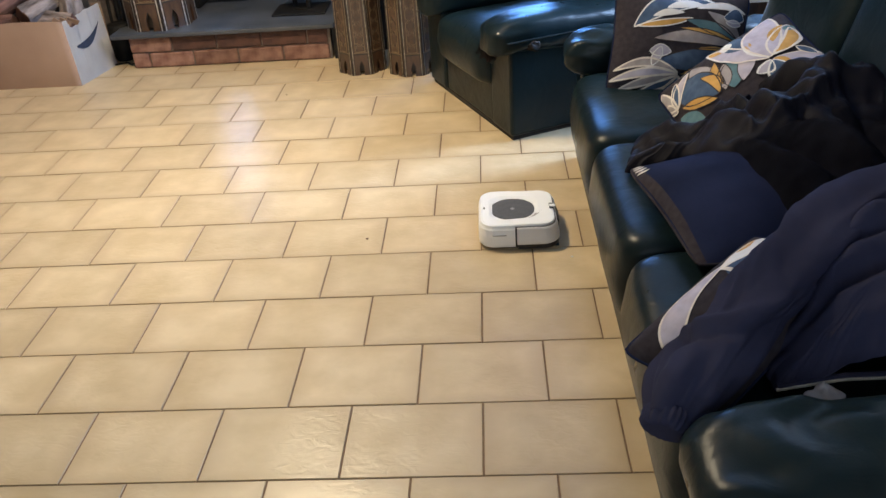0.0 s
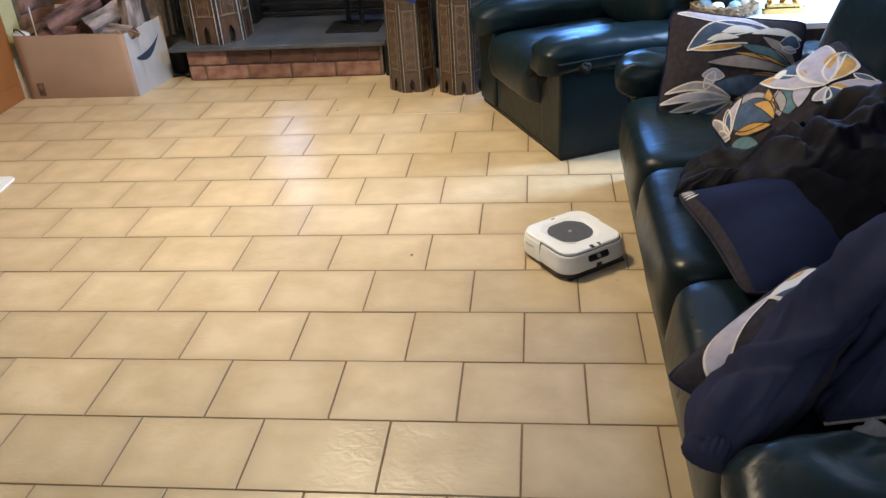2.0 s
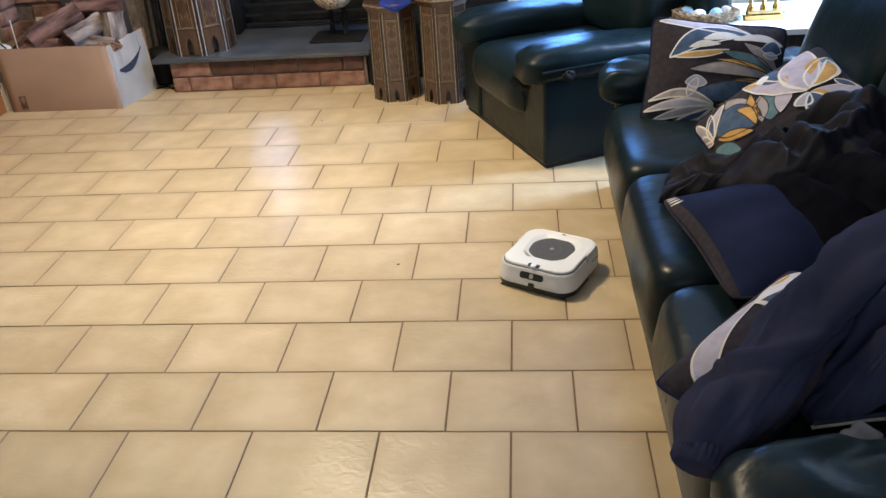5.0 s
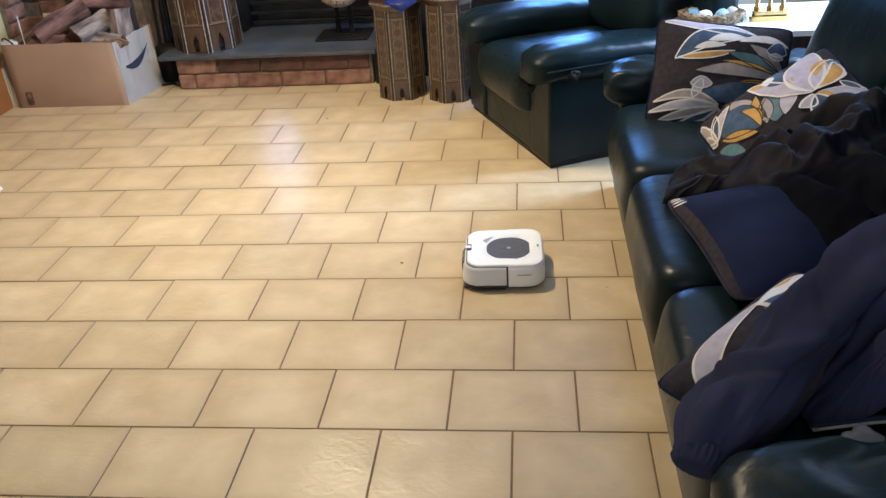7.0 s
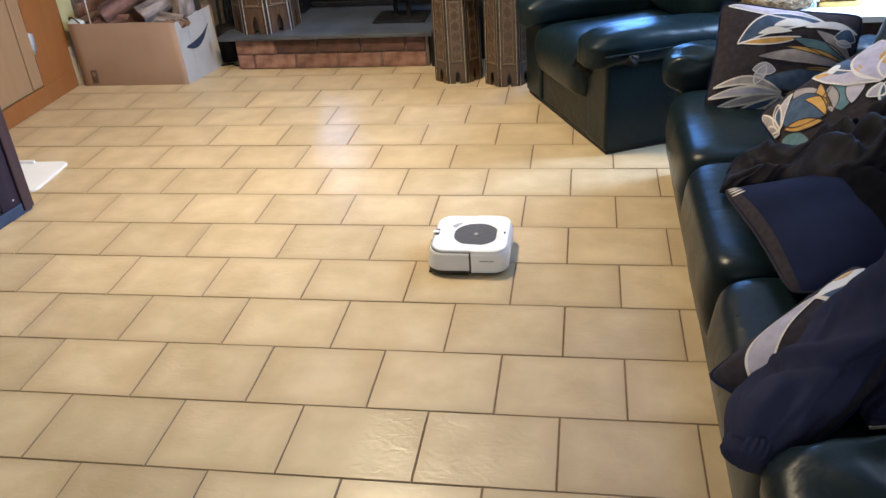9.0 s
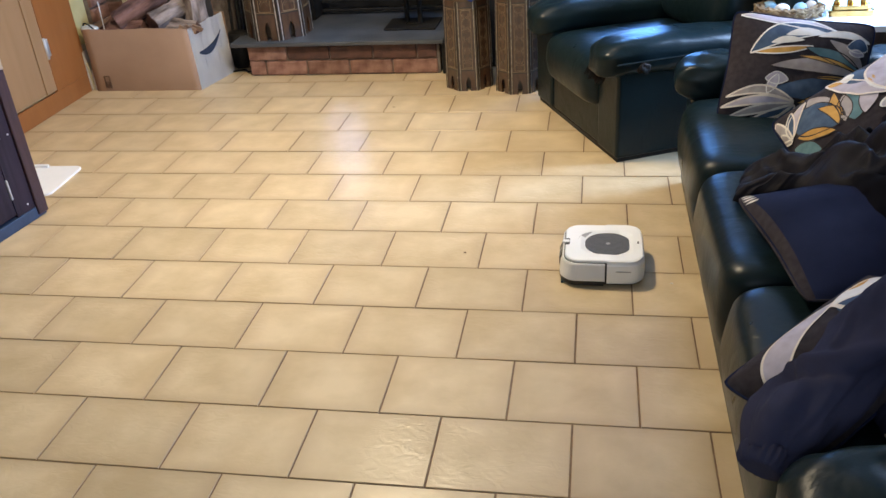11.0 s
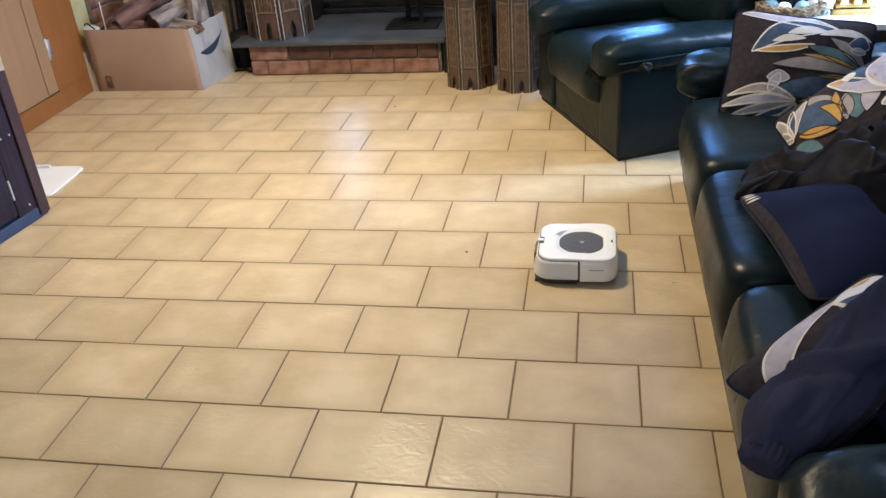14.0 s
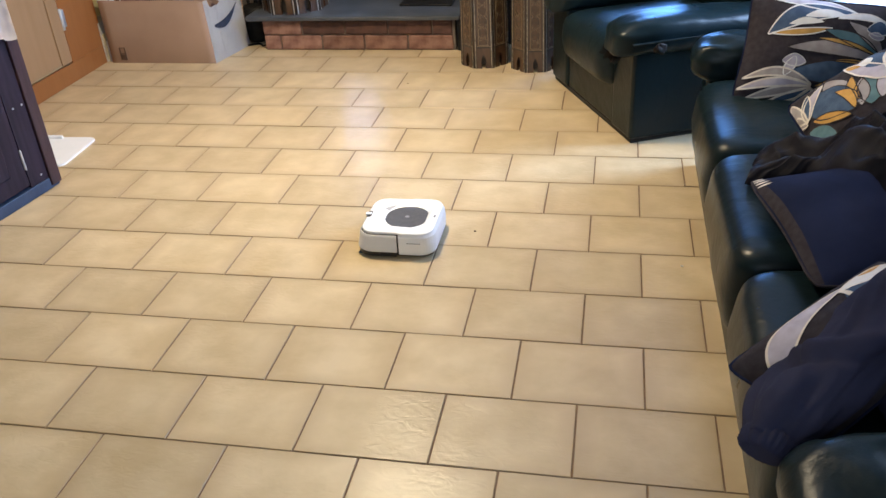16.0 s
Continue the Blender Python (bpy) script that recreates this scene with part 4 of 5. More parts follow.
def armchair():
    c = thing("leather_armchair", pose(0.461, 1.604, 0, 0, 0, 25), "dark green leather armchair with a torn, worn arm", "armchair")
    WD, DP = 0.875, 0.90
    part("plinth", box(0.012, DP - 0.02, 0.012, WD - 0.012, 0.0, 0.018), FELT_BASE, c, "dark lining under the frame")
    part("front_panel", box(0.010, 0.10, 0.19, WD - 0.19, 0.018, 0.25, 0.012, 3), LEATHER, c)
    for k, (y0, y1) in enumerate(((0.0, 0.185), (WD - 0.185, WD))):
        part("arm_panel", box(0.0, DP - 0.1, y0, y1, 0.018, 0.385, 0.014, 3), LEATHER, c)
        M = pose(0.375, (y0 + y1) / 2 + (-0.008 if k == 0 else 0.0), 0.418, 0, 3.5, 0)

        def ash(p):
            # front end droops like a padded scroll
            f = max(0.0, (-p.x - 0.25) / 0.2)
            k = 1 + 0.05 * min(f, 1) * math.sin(9 * math.atan2(p.z, p.y) + 3 * noise.noise(p * 9))
            # shallow gathers along the lower edge
            g = 0.010 * math.sin(p.x * 95 + 4 * noise.noise(p * 12)) * max(0.0, 1 - abs(p.z + 0.030) / 0.045) * (1 if p.y < 0 else 0) * max(0.0, min(1.0, (p.x + 0.22) / 0.2))
            return Vector((p.x, p.y * k - g, p.z * k - 0.06 * f * f * (1 if p.z < 0 else 0.25)))
        a = part("arm_pad", superq(0.440, 0.122, 0.078, 0.72, 0.46, 160, 40, 0.008, 9, 20 + k * 5, M, ash), LEATHER, c, "padded leather arm", True)
        # seam piping
        pts = [(0.375 + 0.40 * math.cos(math.radians(t)), (y0 + y1) / 2 - 0.008 + (-0.1215 if k == 0 else 0.1295), 0.425) for t in range(180, -1, -12)]
        part("piping", tube(pts, 0.0035, 6), LEATHER, c)
        if k == 0:
            # torn, curled corner and a hole worn through the side
            flap(c, pose(-0.050, 0.10, 0.372, 0, -10, 0), 0.17, 0.05, 0.022, 4.0)
            part("worn_hole", superq(0.026, 0.007, 0.020, 0.9, 0.9, 28, 16, 0.007, 60, 4, pose(0.075, y0 - 0.060, 0.405)), LEATHER_WORN, c, "dark hole worn through the leather", True)
    M = pose(0.295, WD / 2, 0.275)

    def cs(p):
        return Vector((p.x - 0.02 * (1 - abs(p.z) / 0.13), p.y, p.z + 0.01 * math.cos(p.y * 6)))
    part("seat_cushion", superq(0.33, (WD - 0.37) / 2 + 0.004, 0.115, 0.36, 0.26, 60, 30, 0.006, 7, 3.3, M, cs), LEATHER, c, smooth=True)
    part("back_cushion", superq(0.14, (WD - 0.30) / 2, 0.30, 0.45, 0.32, 56, 32, 0.012, 5, 9.1, pose(0.70, WD / 2, 0.66, 0, 12, 0)), LEATHER, c, "plump leather back cushion", True)
    part("back_frame", box(0.74, DP, 0.02, WD - 0.02, 0.018, 0.90, 0.05, 4), LEATHER, c, smooth=True)
    return c


armchair()


# ---- cushions ----
def cushion_surface(w, h, t, flat=1.0):
    def f(u, v, side=1):
        """u and v from -1 to 1; the place on the front or back."""
        k = (max(0.0, 1 - abs(u) ** 2.2) * max(0.0, 1 - abs(v) ** 2.2)) ** 0.68
        x = w / 2 * u * (1 - 0.07 * (1 - v * v))
        y = h / 2 * v * (1 - 0.07 * (1 - u * u))
        ear = 1 - 0.07 * (u * v) ** 6
        x, y = x * ear, y * ear
        q = Vector((u * 1.6, v * 1.6, side + w * 10))
        z = t / 2 * k * (1 + 0.16 * noise.noise(q)) + 0.004 * k * noise.noise(q * 3)
        if side < 0:
            z *= flat
        return Vector((x, y, z * side))
    return f


def frame_of(center, u, v):
    u = Vector(u).normalized()
    n = u.cross(Vector(v)).normalized()
    v = n.cross(u).normalized()
    return Matrix(((u.x, v.x, n.x, center[0]), (u.y, v.y, n.y, center[1]), (u.z, v.z, n.z, center[2]), (0, 0, 0, 1)))


def cushion(m, w, h, t, front, back, label, flat=1.0):
    c = thing("cushion", m, label, "cushion", "cushions on the sofa")
    f = cushion_surface(w, h, t, flat)
    n = 30
    shells = []
    for side, mat, nm in ((1, front, "front_cover"), (-1, back, "back_cover")):
        bm = bmesh.new()
        g = [[bm.verts.new(f(2 * i / n - 1, 2 * j / n - 1, side)) for j in range(n + 1)] for i in range(n + 1)]
        for i in range(n):
            for j in range(n):
                bm.faces.new((g[i][j], g[i + 1][j], g[i + 1][j + 1], g[i][j + 1]))
        shells.append(part(nm, bm, mat, c, smooth=True))
    seam = [f(u, v) for u, v in [(-1 + i / 10, -1) for i in range(20)] + [(1, -1 + i / 10) for i in range(20)] + [(1 - i / 10, 1) for i in range(20)] + [(-1, 1 - i / 10) for i in range(21)]]
    part("piping", tube(seam, 0.003, 6, caps=False), back, c)
    return c, shells[0], f


def leaf(parent, f, p0, p1, width, bend, fill, line=P_CREAM, lw=0.022, lift=0.0018, side=1, point=1.0):
    """A printed leaf from p0 to p1 on the cover, with its outline; later prints lie over earlier ones."""
    lift += 0.00013 * len(parent.children)
    a, b = Vector((*p0, 0)), Vector((*p1, 0))
    d = b - a
    nrm = Vector((-d.y, d.x, 0)).normalized()
    n = 26

    def mid(s):
        return a + d * s + nrm * bend * math.sin(math.pi * s)

    def wid(s):
        return width * math.sin(math.pi * s ** point) ** 0.8 if 0 < s < 1 else 0.0
    clamp = lambda q: max(-0.985, min(0.985, q))

    def at(q, up):
        p = f(clamp(q.x), clamp(q.y), side)
        return p + Vector((0, 0, up * side))
    bm = bmesh.new()
    rows = []
    for i in range(n + 1):
        s = i / n
        rows.append([bm.verts.new(at(mid(s) + nrm * wid(s) * k / 2, lift)) for k in (-1, -0.75, -0.5, -0.25, 0, 0.25, 0.5, 0.75, 1)])
    for i in range(n):
        for k in range(8):
            bm.faces.new((rows[i][k], rows[i + 1][k], rows[i + 1][k + 1], rows[i][k + 1]))
    bmesh.ops.remove_doubles(bm, verts=bm.verts, dist=1e-5)
    if fill:
        part("printed_leaf", bm, fill, parent, smooth=True)
    else:
        bm.free()
    if line:
        bm = bmesh.new()
        for sg in (-1, 1):
            prev = None
            for i in range(n + 1):
                s = i / n
                c = mid(s) + nrm * wid(s) * sg / 2
                o = nrm * lw / 2
                cur = (bm.verts.new(at(c + o, lift + 0.0006)), bm.verts.new(at(c - o, lift + 0.0006)))
                if prev:
                    bm.faces.new((prev[0], cur[0], cur[1], prev[1]))
                prev = cur
        part("printed_outline", bm, line, parent, smooth=True)


# the cushion leaning on the far arm
c1, f1c, f1 = cushion(frame_of((0.990, 1.10, 0.535), (0.985, -0.10, -0.11), (0.10, 0.45, 0.89)), 0.44, 0.36, 0.13, COTTON_DARK, COTTON_BACK, "charcoal cotton cushion printed with blue, grey and ochre leaves")
for a in (
    ((-0.90, 0.92), (0.55, 0.72), 0.22, 0.10, P_MAUVE, P_WHITE, 0.026),
    ((-0.72, 0.22), (0.42, 0.80), 0.34, 0.20, P_BLUE, P_WHITE, 0.026),
    ((-0.68, 0.24), (0.15, 0.46), 0.12, -0.02, P_OCHRE, P_WHITE, 0.022),
    ((-0.25, 0.62), (0.30, 0.74), 0.16, 0.05, P_WHITE, None, 0.02),
    ((-0.45, 0.44), (0.02, 0.56), 0.13, 0.04, P_WHITE, None, 0.02),
    ((0.20, 0.66), (0.95, 0.62), 0.12, 0.10, P_WHITE, P_CREAM, 0.02),
    ((-0.42, 0.02), (0.92, 0.02), 0.26, 0.10, P_GREY, P_DARK, 0.018),
    ((0.05, 0.42), (0.92, 0.08), 0.22, 0.06, P_TEAL, P_DARK, 0.018),
    ((0.35, 0.62), (0.95, 0.12), 0.20, 0.05, P_GREY, P_DARK, 0.016),
    ((-0.05, 0.26), (0.85, 0.10), 0.09, 0.05, P_OCHRE, P_DARK, 0.016),
    ((-0.36, -0.42), (0.90, -0.10), 0.40, -0.05, P_BLUE, P_DARK, 0.018),
    ((0.20, -0.12), (0.92, -0.08), 0.08, 0.03, P_OCHRE, P_DARK, 0.014),
    ((0.05, -0.62), (0.75, -0.30), 0.09, 0.04, P_OCHRE, P_DARK, 0.014),
    ((0.10, -0.80), (0.80, -0.42), 0.16, -0.04, P_TEAL, P_DARK, 0.014),
    ((-0.45, -0.22), (-0.12, -0.20), 0.22, 0.02, P_MAUVE, P_WHITE, 0.02),
    ((-0.38, -0.48), (-0.28, -0.12), 0.14, 0.0, P_MAUVE, P_WHITE, 0.02),
    ((-0.93, -0.58), (0.02, -0.58), 0.15, 0.16, P_GREY, P_CREAM, 0.034),
    ((-0.97, -0.78), (0.02, -0.60), 0.15, 0.08, P_MAUVE, P_CREAM, 0.034),
    ((-0.80, -0.93), (0.02, -0.62), 0.14, 0.02, P_GREY, P_CREAM, 0.034),
    ((-0.48, -0.95), (0.02, -0.64), 0.13, -0.03, P_BLUE, P_CREAM, 0.034),
    ((-0.18, -0.96), (0.04, -0.64), 0.11, -0.03, P_BLUE, P_CREAM, 0.034),
    ((0.62, 0.52), (0.94, 0.50), 0.26, 0.05, P_BLUE, P_WHITE, 0.02),
    ((0.66, 0.44), (0.90, 0.40), 0.12, 0.0, P_MAUVE, P_WHITE, 0.02),
):
    leaf(f1c, f1, *a)

# the cushion standing on its corner against the back
c2, f2c, f2 = cushion(frame_of((1.075, 0.640, 0.556), (0.824, 0.017, 0.567), (-0.109, 0.986, 0.128)), 0.43, 0.43, 0.15, COTTON_DARK, COTTON_BACK, "printed floral cushion standing on its corner")
for a in (
    ((-0.20, -0.30), (-0.42, 0.66), 0.30, 0.06, P_GREY, P_DARK, 0.016),
    ((-0.12, -0.42), (0.12, 0.20), 0.30, 0.0, P_TEAL, P_DARK, 0.016),
    ((-0.22, -0.36), (-0.05, 0.16), 0.16, 0.0, P_GREY, P_DARK, 0.014),
    ((-0.20, -0.24), (-0.13, 0.34), 0.11, 0.05, P_OCHRE, P_DARK, 0.016),
    ((0.02, -0.40), (0.26, 0.16), 0.20, -0.04, P_MAUVE, P_DARK, 0.014),
    ((-0.28, -0.34), (-0.74, 0.52), 0.42, 0.0, P_BLUE, P_DARK, 0.018),
    ((-0.30, -0.34), (-0.40, 0.20), 0.13, -0.08, P_OCHRE, P_DARK, 0.016),
    ((-0.36, -0.40), (-0.82, 0.06), 0.13, 0.02, P_OCHRE, P_DARK, 0.016),
    ((-0.62, -0.50), (-0.92, -0.02), 0.20, 0.04, P_TEAL, P_DARK, 0.016),
    ((-0.85, 0.16), (-0.48, 0.60), 0.16, 0.08, P_MAUVE, P_CREAM, 0.026),
    ((-0.88, 0.14), (-0.70, 0.66), 0.12, 0.02, P_BLUE, P_CREAM, 0.024),
    ((-0.88, 0.16), (-0.94, 0.78), 0.14, 0.04, P_GREY, P_CREAM, 0.026),
    ((-0.90, 0.10), (-0.97, 0.46), 0.08, 0.02, P_GREY, P_CREAM, 0.022),
    ((0.44, -0.28), (-0.16, 0.70), 0.22, 0.03, P_MAUVE, P_CREAM, 0.030),
    ((0.24, 0.22), (0.22, 0.66), 0.26, 0.02, P_BLUE, None, 0.02),
    ((0.02, 0.44), (-0.13, 0.66), 0.09, 0.02, P_OCHRE, None, 0.02),
    ((0.06, 0.40), (0.14, 0.62), 0.15, 0.0, P_WHITE, None, 0.02),
    ((0.44, -0.26), (0.30, 0.36), 0.18, 0.0, P_WHITE, None, 0.02),
    ((0.30, 0.08), (0.36, 0.30), 0.10, 0.0, P_OCHRE, None, 0.02),
    ((0.46, -0.28), (0.76, 0.82), 0.40, 0.08, P_MAUVE, P_CREAM, 0.032),
    ((0.50, -0.26), (0.92, 0.44), 0.30, -0.04, P_MAUVE, P_CREAM, 0.030),
    ((0.52, -0.24), (0.92, 0.36), 0.16, -0.12, P_OCHRE, P_CREAM, 0.028),
    ((0.62, 0.08), (0.86, 0.46), 0.12, 0.05, P_OCHRE, None, 0.02),
    ((0.84, 0.28), (0.97, 0.40), 0.12, 0.0, P_TEAL, None, 0.02),
    ((0.47, -0.34), (0.82, -0.90), 0.48, 0.10, P_MAUVE, P_CREAM, 0.032),
    ((0.58, -0.62), (0.86, -0.72), 0.20, 0.0, P_BLUE, P_CREAM, 0.026),
    ((0.46, -0.34), (0.62, -0.50), 0.12, 0.0, P_OCHRE, None, 0.02),
    ((0.44, -0.34), (0.20, -0.46), 0.14, 0.05, P_MAUVE, P_WHITE, 0.030),
    ((0.46, -0.36), (0.42, -0.88), 0.24, 0.0, P_BLUE, P_WHITE, 0.030),
    ((0.80, -0.20), (0.94, -0.44), 0.10, 0.0, P_BLUE, P_CREAM, 0.022),
):
    leaf(f2c, f2, a[0], a[1], a[2] * 1.25, *a[3:])

# navy back of a third cushion, lying flat, with a printed edge peeping round
c3, f3c, f3 = cushion(frame_of((0.962, 0.130, 0.470), (0.16, -0.985, -0.02), (0.985, 0.16, 0.02)), 0.48, 0.44, 0.18, COTTON_BACK, COTTON_DARK, "plain navy cushion lying face down on the seat", 0.55)
bm = bmesh.new()
g = [[bm.verts.new(f3(-0.985 + 1.97 * i / 40, -0.99 + 0.028 * j) + Vector((0, 0, 0.0012))) for j in range(4)] for i in range(41)]
for i in range(40):
    for j in range(3):
        bm.faces.new((g[i][j], g[i + 1][j], g[i + 1][j + 1], g[i][j + 1]))
part("wrapped_edge", bm, COTTON_DARK, f3c, "charcoal printed face wrapping over the edge", True)
for k in range(4):
    leaf(f3c, f3, (-0.95 + 0.07 * k, -0.985), (-0.90 + 0.07 * k, -0.85), 0.035, 0.0, P_CREAM, None)

# fourth cushion, half under the jacket
c4, f4c, f4 = cushion(frame_of((0.818, -0.335, 0.480), (0.734, 0.638, 0.20), (-0.62, 0.72, 0.10)), 0.42, 0.22, 0.18, COTTON_DARK, COTTON_BACK, "printed cushion half covered by the navy jacket", 0.5)
for a in (
    ((-0.95, -0.04), (0.16, 0.62), 0.36, 0.30, P_MAUVE, P_CREAM, 0.030),
    ((0.06, 0.10), (0.40, 0.56), 0.40, 0.0, P_BLUE, None, 0.03),
    ((0.06, 0.55), (0.92, 0.62), 0.30, 0.0, P_WHITE, P_CREAM, 0.03),
    ((0.08, 0.60), (0.10, -0.05), 0.03, 0.0, P_CREAM, P_CREAM, 0.03),
    ((0.42, 0.70), (0.76, 0.72), 0.12, 0.0, P_OCHRE, None, 0.02),
):
    leaf(f4c, f4, *a)


# ---- clothes ----
def along(X, Y, line):
    """Distance of each place to a bent line, and how far along it lies, from 0 to 1."""
    best, where = np.full(X.shape, 9.0), np.zeros(X.shape)
    P = [np.array((p.x, p.y)) for p in spline([(x, y, 0) for x, y in line], 4)]
    for k in range(len(P) - 1):
        d = P[k + 1] - P[k]
        t = np.clip(((X - P[k][0]) * d[0] + (Y - P[k][1]) * d[1]) / (d @ d), 0, 1)
        r = np.hypot(X - P[k][0] - t * d[0], Y - P[k][1] - t * d[1])
        where = np.where(r < best, (k + t) / (len(P) - 1), where)
        best = np.minimum(best, r)
    return best, where


def ramp(v, a, b):
    t = np.clip((v - a) / (b - a), 0, 1)
    return t * t * (3 - 2 * t)


def drape(outline, support, dome, folds, seed, fine=0.005, crisp=0.0, nr=70):
    """A garment dropped on something: its rim follows the outline, its folds run along the lines given as (line, height, width)."""
    ring = spline([(*p, 0) for p in outline] + [(*outline[0], 0)], 12)[:-1]
    m = len(ring)
    O = np.array([(p.x, p.y) for p in ring])
    for k in range(m):
        O[k] += 0.008 * np.array((noise.noise(Vector((k * 0.35, seed, 0))), noise.noise(Vector((k * 0.35, seed, 5)))))
    C = O.mean(axis=0)
    S = np.linspace(0.0, 1.0, nr + 1)[:, None]
    X, Y = C[0] + S * (O[None, :, 0] - C[0]), C[1] + S * (O[None, :, 1] - C[1])
    Z = support(X, Y) + dome * (1 - S ** 5)
    for line, height, width in folds:
        d, w = along(X, Y, line)
        Z = Z + height * np.exp(-(d / width) ** 2) * (0.35 + 0.65 * np.sin(np.pi * np.clip(w, 0.02, 0.98))) * (1 - S ** 8)
    for a in range(nr + 1):
        for b in range(m):
            q = Vector((X[a, b], Y[a, b], 0))
            w = noise.noise(q * 5 + Vector((seed, 0, 0)))
            Z[a, b] += fine * (math.sin(40 * q.x + 26 * q.y + 9 * w) * (0.5 + w) + 0.8 * noise.noise(q * 22 + Vector((0, seed, 0)))) * (1 - S[a, 0] ** 10)
            # sharp, wandering creases
            c = 0.42 - abs(noise.noise(Vector((q.x * 13 + 1.3 * w, q.y * 8 - 1.1 * w, seed)))) - 0.5 * abs(noise.noise(Vector((q.x * 9 - 2 * w, q.y * 19, seed + 4))))
            Z[a, b] += crisp * c * (1 - S[a, 0] ** 8)
    # the rim turns under
    Z[-1] -= 0.012
    bm = bmesh.new()
    hub = bm.verts.new((C[0], C[1], float(Z[1].mean())))
    g = [[bm.verts.new((X[a, b], Y[a, b], Z[a, b])) for b in range(m)] for a in range(1, nr + 1)]
    for b in range(m):
        bm.faces.new((hub, g[0][b], g[0][(b + 1) % m]))
        for a in range(nr - 1):
            bm.faces.new((g[a][b], g[a + 1][b], g[a + 1][(b + 1) % m], g[a][(b + 1) % m]))
    return bm


def over_seat(X, Y):
    # the seat, the cushion lying on it, and the rise to the sofa's back
    lump = 0.105 * np.clip(1 - ((X - 0.97) / 0.24) ** 2, 0, 1) ** 0.6 * np.clip(1 - ((Y - 0.15) / 0.24) ** 2, 0, 1) ** 0.6
    return 0.437 + lump + 0.075 * ramp(X, 0.86, 1.06) * ramp(Y, 0.15, 0.40) + 0.12 * ramp(X, 0.98, 1.30)


hood = thing("black_hoodie", pose(0, 0, 0), "crumpled black twill top with fleece lining over the cushions", "clothing")
part("twill_shell", drape(
    ((0.722, 0.400), (0.750, 0.490), (0.775, 0.560), (0.86, 0.545), (0.95, 0.545), (1.06, 0.575), (1.13, 0.555), (1.26, 0.52), (1.38, 0.42), (1.37, 0.18), (1.20, 0.10), (1.04, 0.15), (0.93, 0.20), (0.86, 0.33), (0.79, 0.365)),
    over_seat, 0.055, (
        (((0.78, 0.545), (0.87, 0.47), (0.94, 0.36), (0.98, 0.27)), 0.036, 0.020),
        (((0.86, 0.54), (0.95, 0.44), (1.00, 0.30)), -0.028, 0.018),
        (((0.93, 0.54), (1.00, 0.45), (1.04, 0.33), (1.05, 0.22)), 0.046, 0.021),
        (((1.02, 0.56), (1.07, 0.44), (1.10, 0.32)), -0.034, 0.020),
        (((1.09, 0.56), (1.14, 0.46), (1.22, 0.36), (1.33, 0.30)), 0.060, 0.032),
        (((1.05, 0.37), (1.12, 0.33), (1.20, 0.24)), 0.026, 0.016),
        (((1.00, 0.24), (1.10, 0.27), (1.18, 0.33)), 0.024, 0.015),
        (((0.75, 0.47), (0.82, 0.44), (0.88, 0.38)), -0.024, 0.015),
        (((0.74, 0.42), (0.80, 0.40), (0.86, 0.355)), 0.020, 0.014),
        (((1.28, 0.48), (1.24, 0.40), (1.26, 0.28)), -0.03, 0.022),
        (((0.83, 0.53), (0.90, 0.46), (0.93, 0.40)), 0.018, 0.012),
        (((0.90, 0.40), (0.98, 0.36), (1.03, 0.29)), -0.022, 0.012),
        (((1.00, 0.52), (1.05, 0.47), (1.12, 0.47)), 0.026, 0.014),
        (((1.06, 0.50), (1.12, 0.42), (1.17, 0.40)), -0.028, 0.013),
        (((1.10, 0.42), (1.16, 0.36), (1.16, 0.28)), 0.024, 0.013),
        (((1.18, 0.50), (1.22, 0.44), (1.30, 0.40)), -0.026, 0.016),
    ), 2.2, 0.003, 0.045), TWILL, hood, "creased black twill shell", True)
part("fleece_lining", drape(
    ((0.935, 0.26), (1.00, 0.31), (1.10, 0.29), (1.22, 0.33), (1.37, 0.24), (1.38, -0.08), (1.22, -0.16), (1.11, -0.17), (1.03, -0.125), (0.985, -0.03), (0.950, 0.12)),
    lambda X, Y: over_seat(X, Y) + 0.012, 0.040, (
        (((0.95, 0.20), (1.02, 0.08), (1.06, -0.08)), 0.022, 0.030),
        (((1.05, 0.24), (1.14, 0.12), (1.16, -0.05)), 0.030, 0.035),
        (((1.18, 0.26), (1.26, 0.14), (1.28, 0.0)), 0.030, 0.035),
        (((1.00, 0.20), (1.09, 0.06), (1.11, -0.08)), -0.024, 0.022),
    ), 5.7, 0.005, 0.015), HOODIE, hood, "matt black fleece", True)

jacket = thing("navy_jacket", pose(0, 0, 0), "navy cotton zip jacket thrown over the sofa arm end", "clothing")


def over_arm(X, Y):
    return 0.455 + 0.085 * ramp(X, 0.84, 1.06) + 0.05 * ramp(Y, -0.46, -0.25)


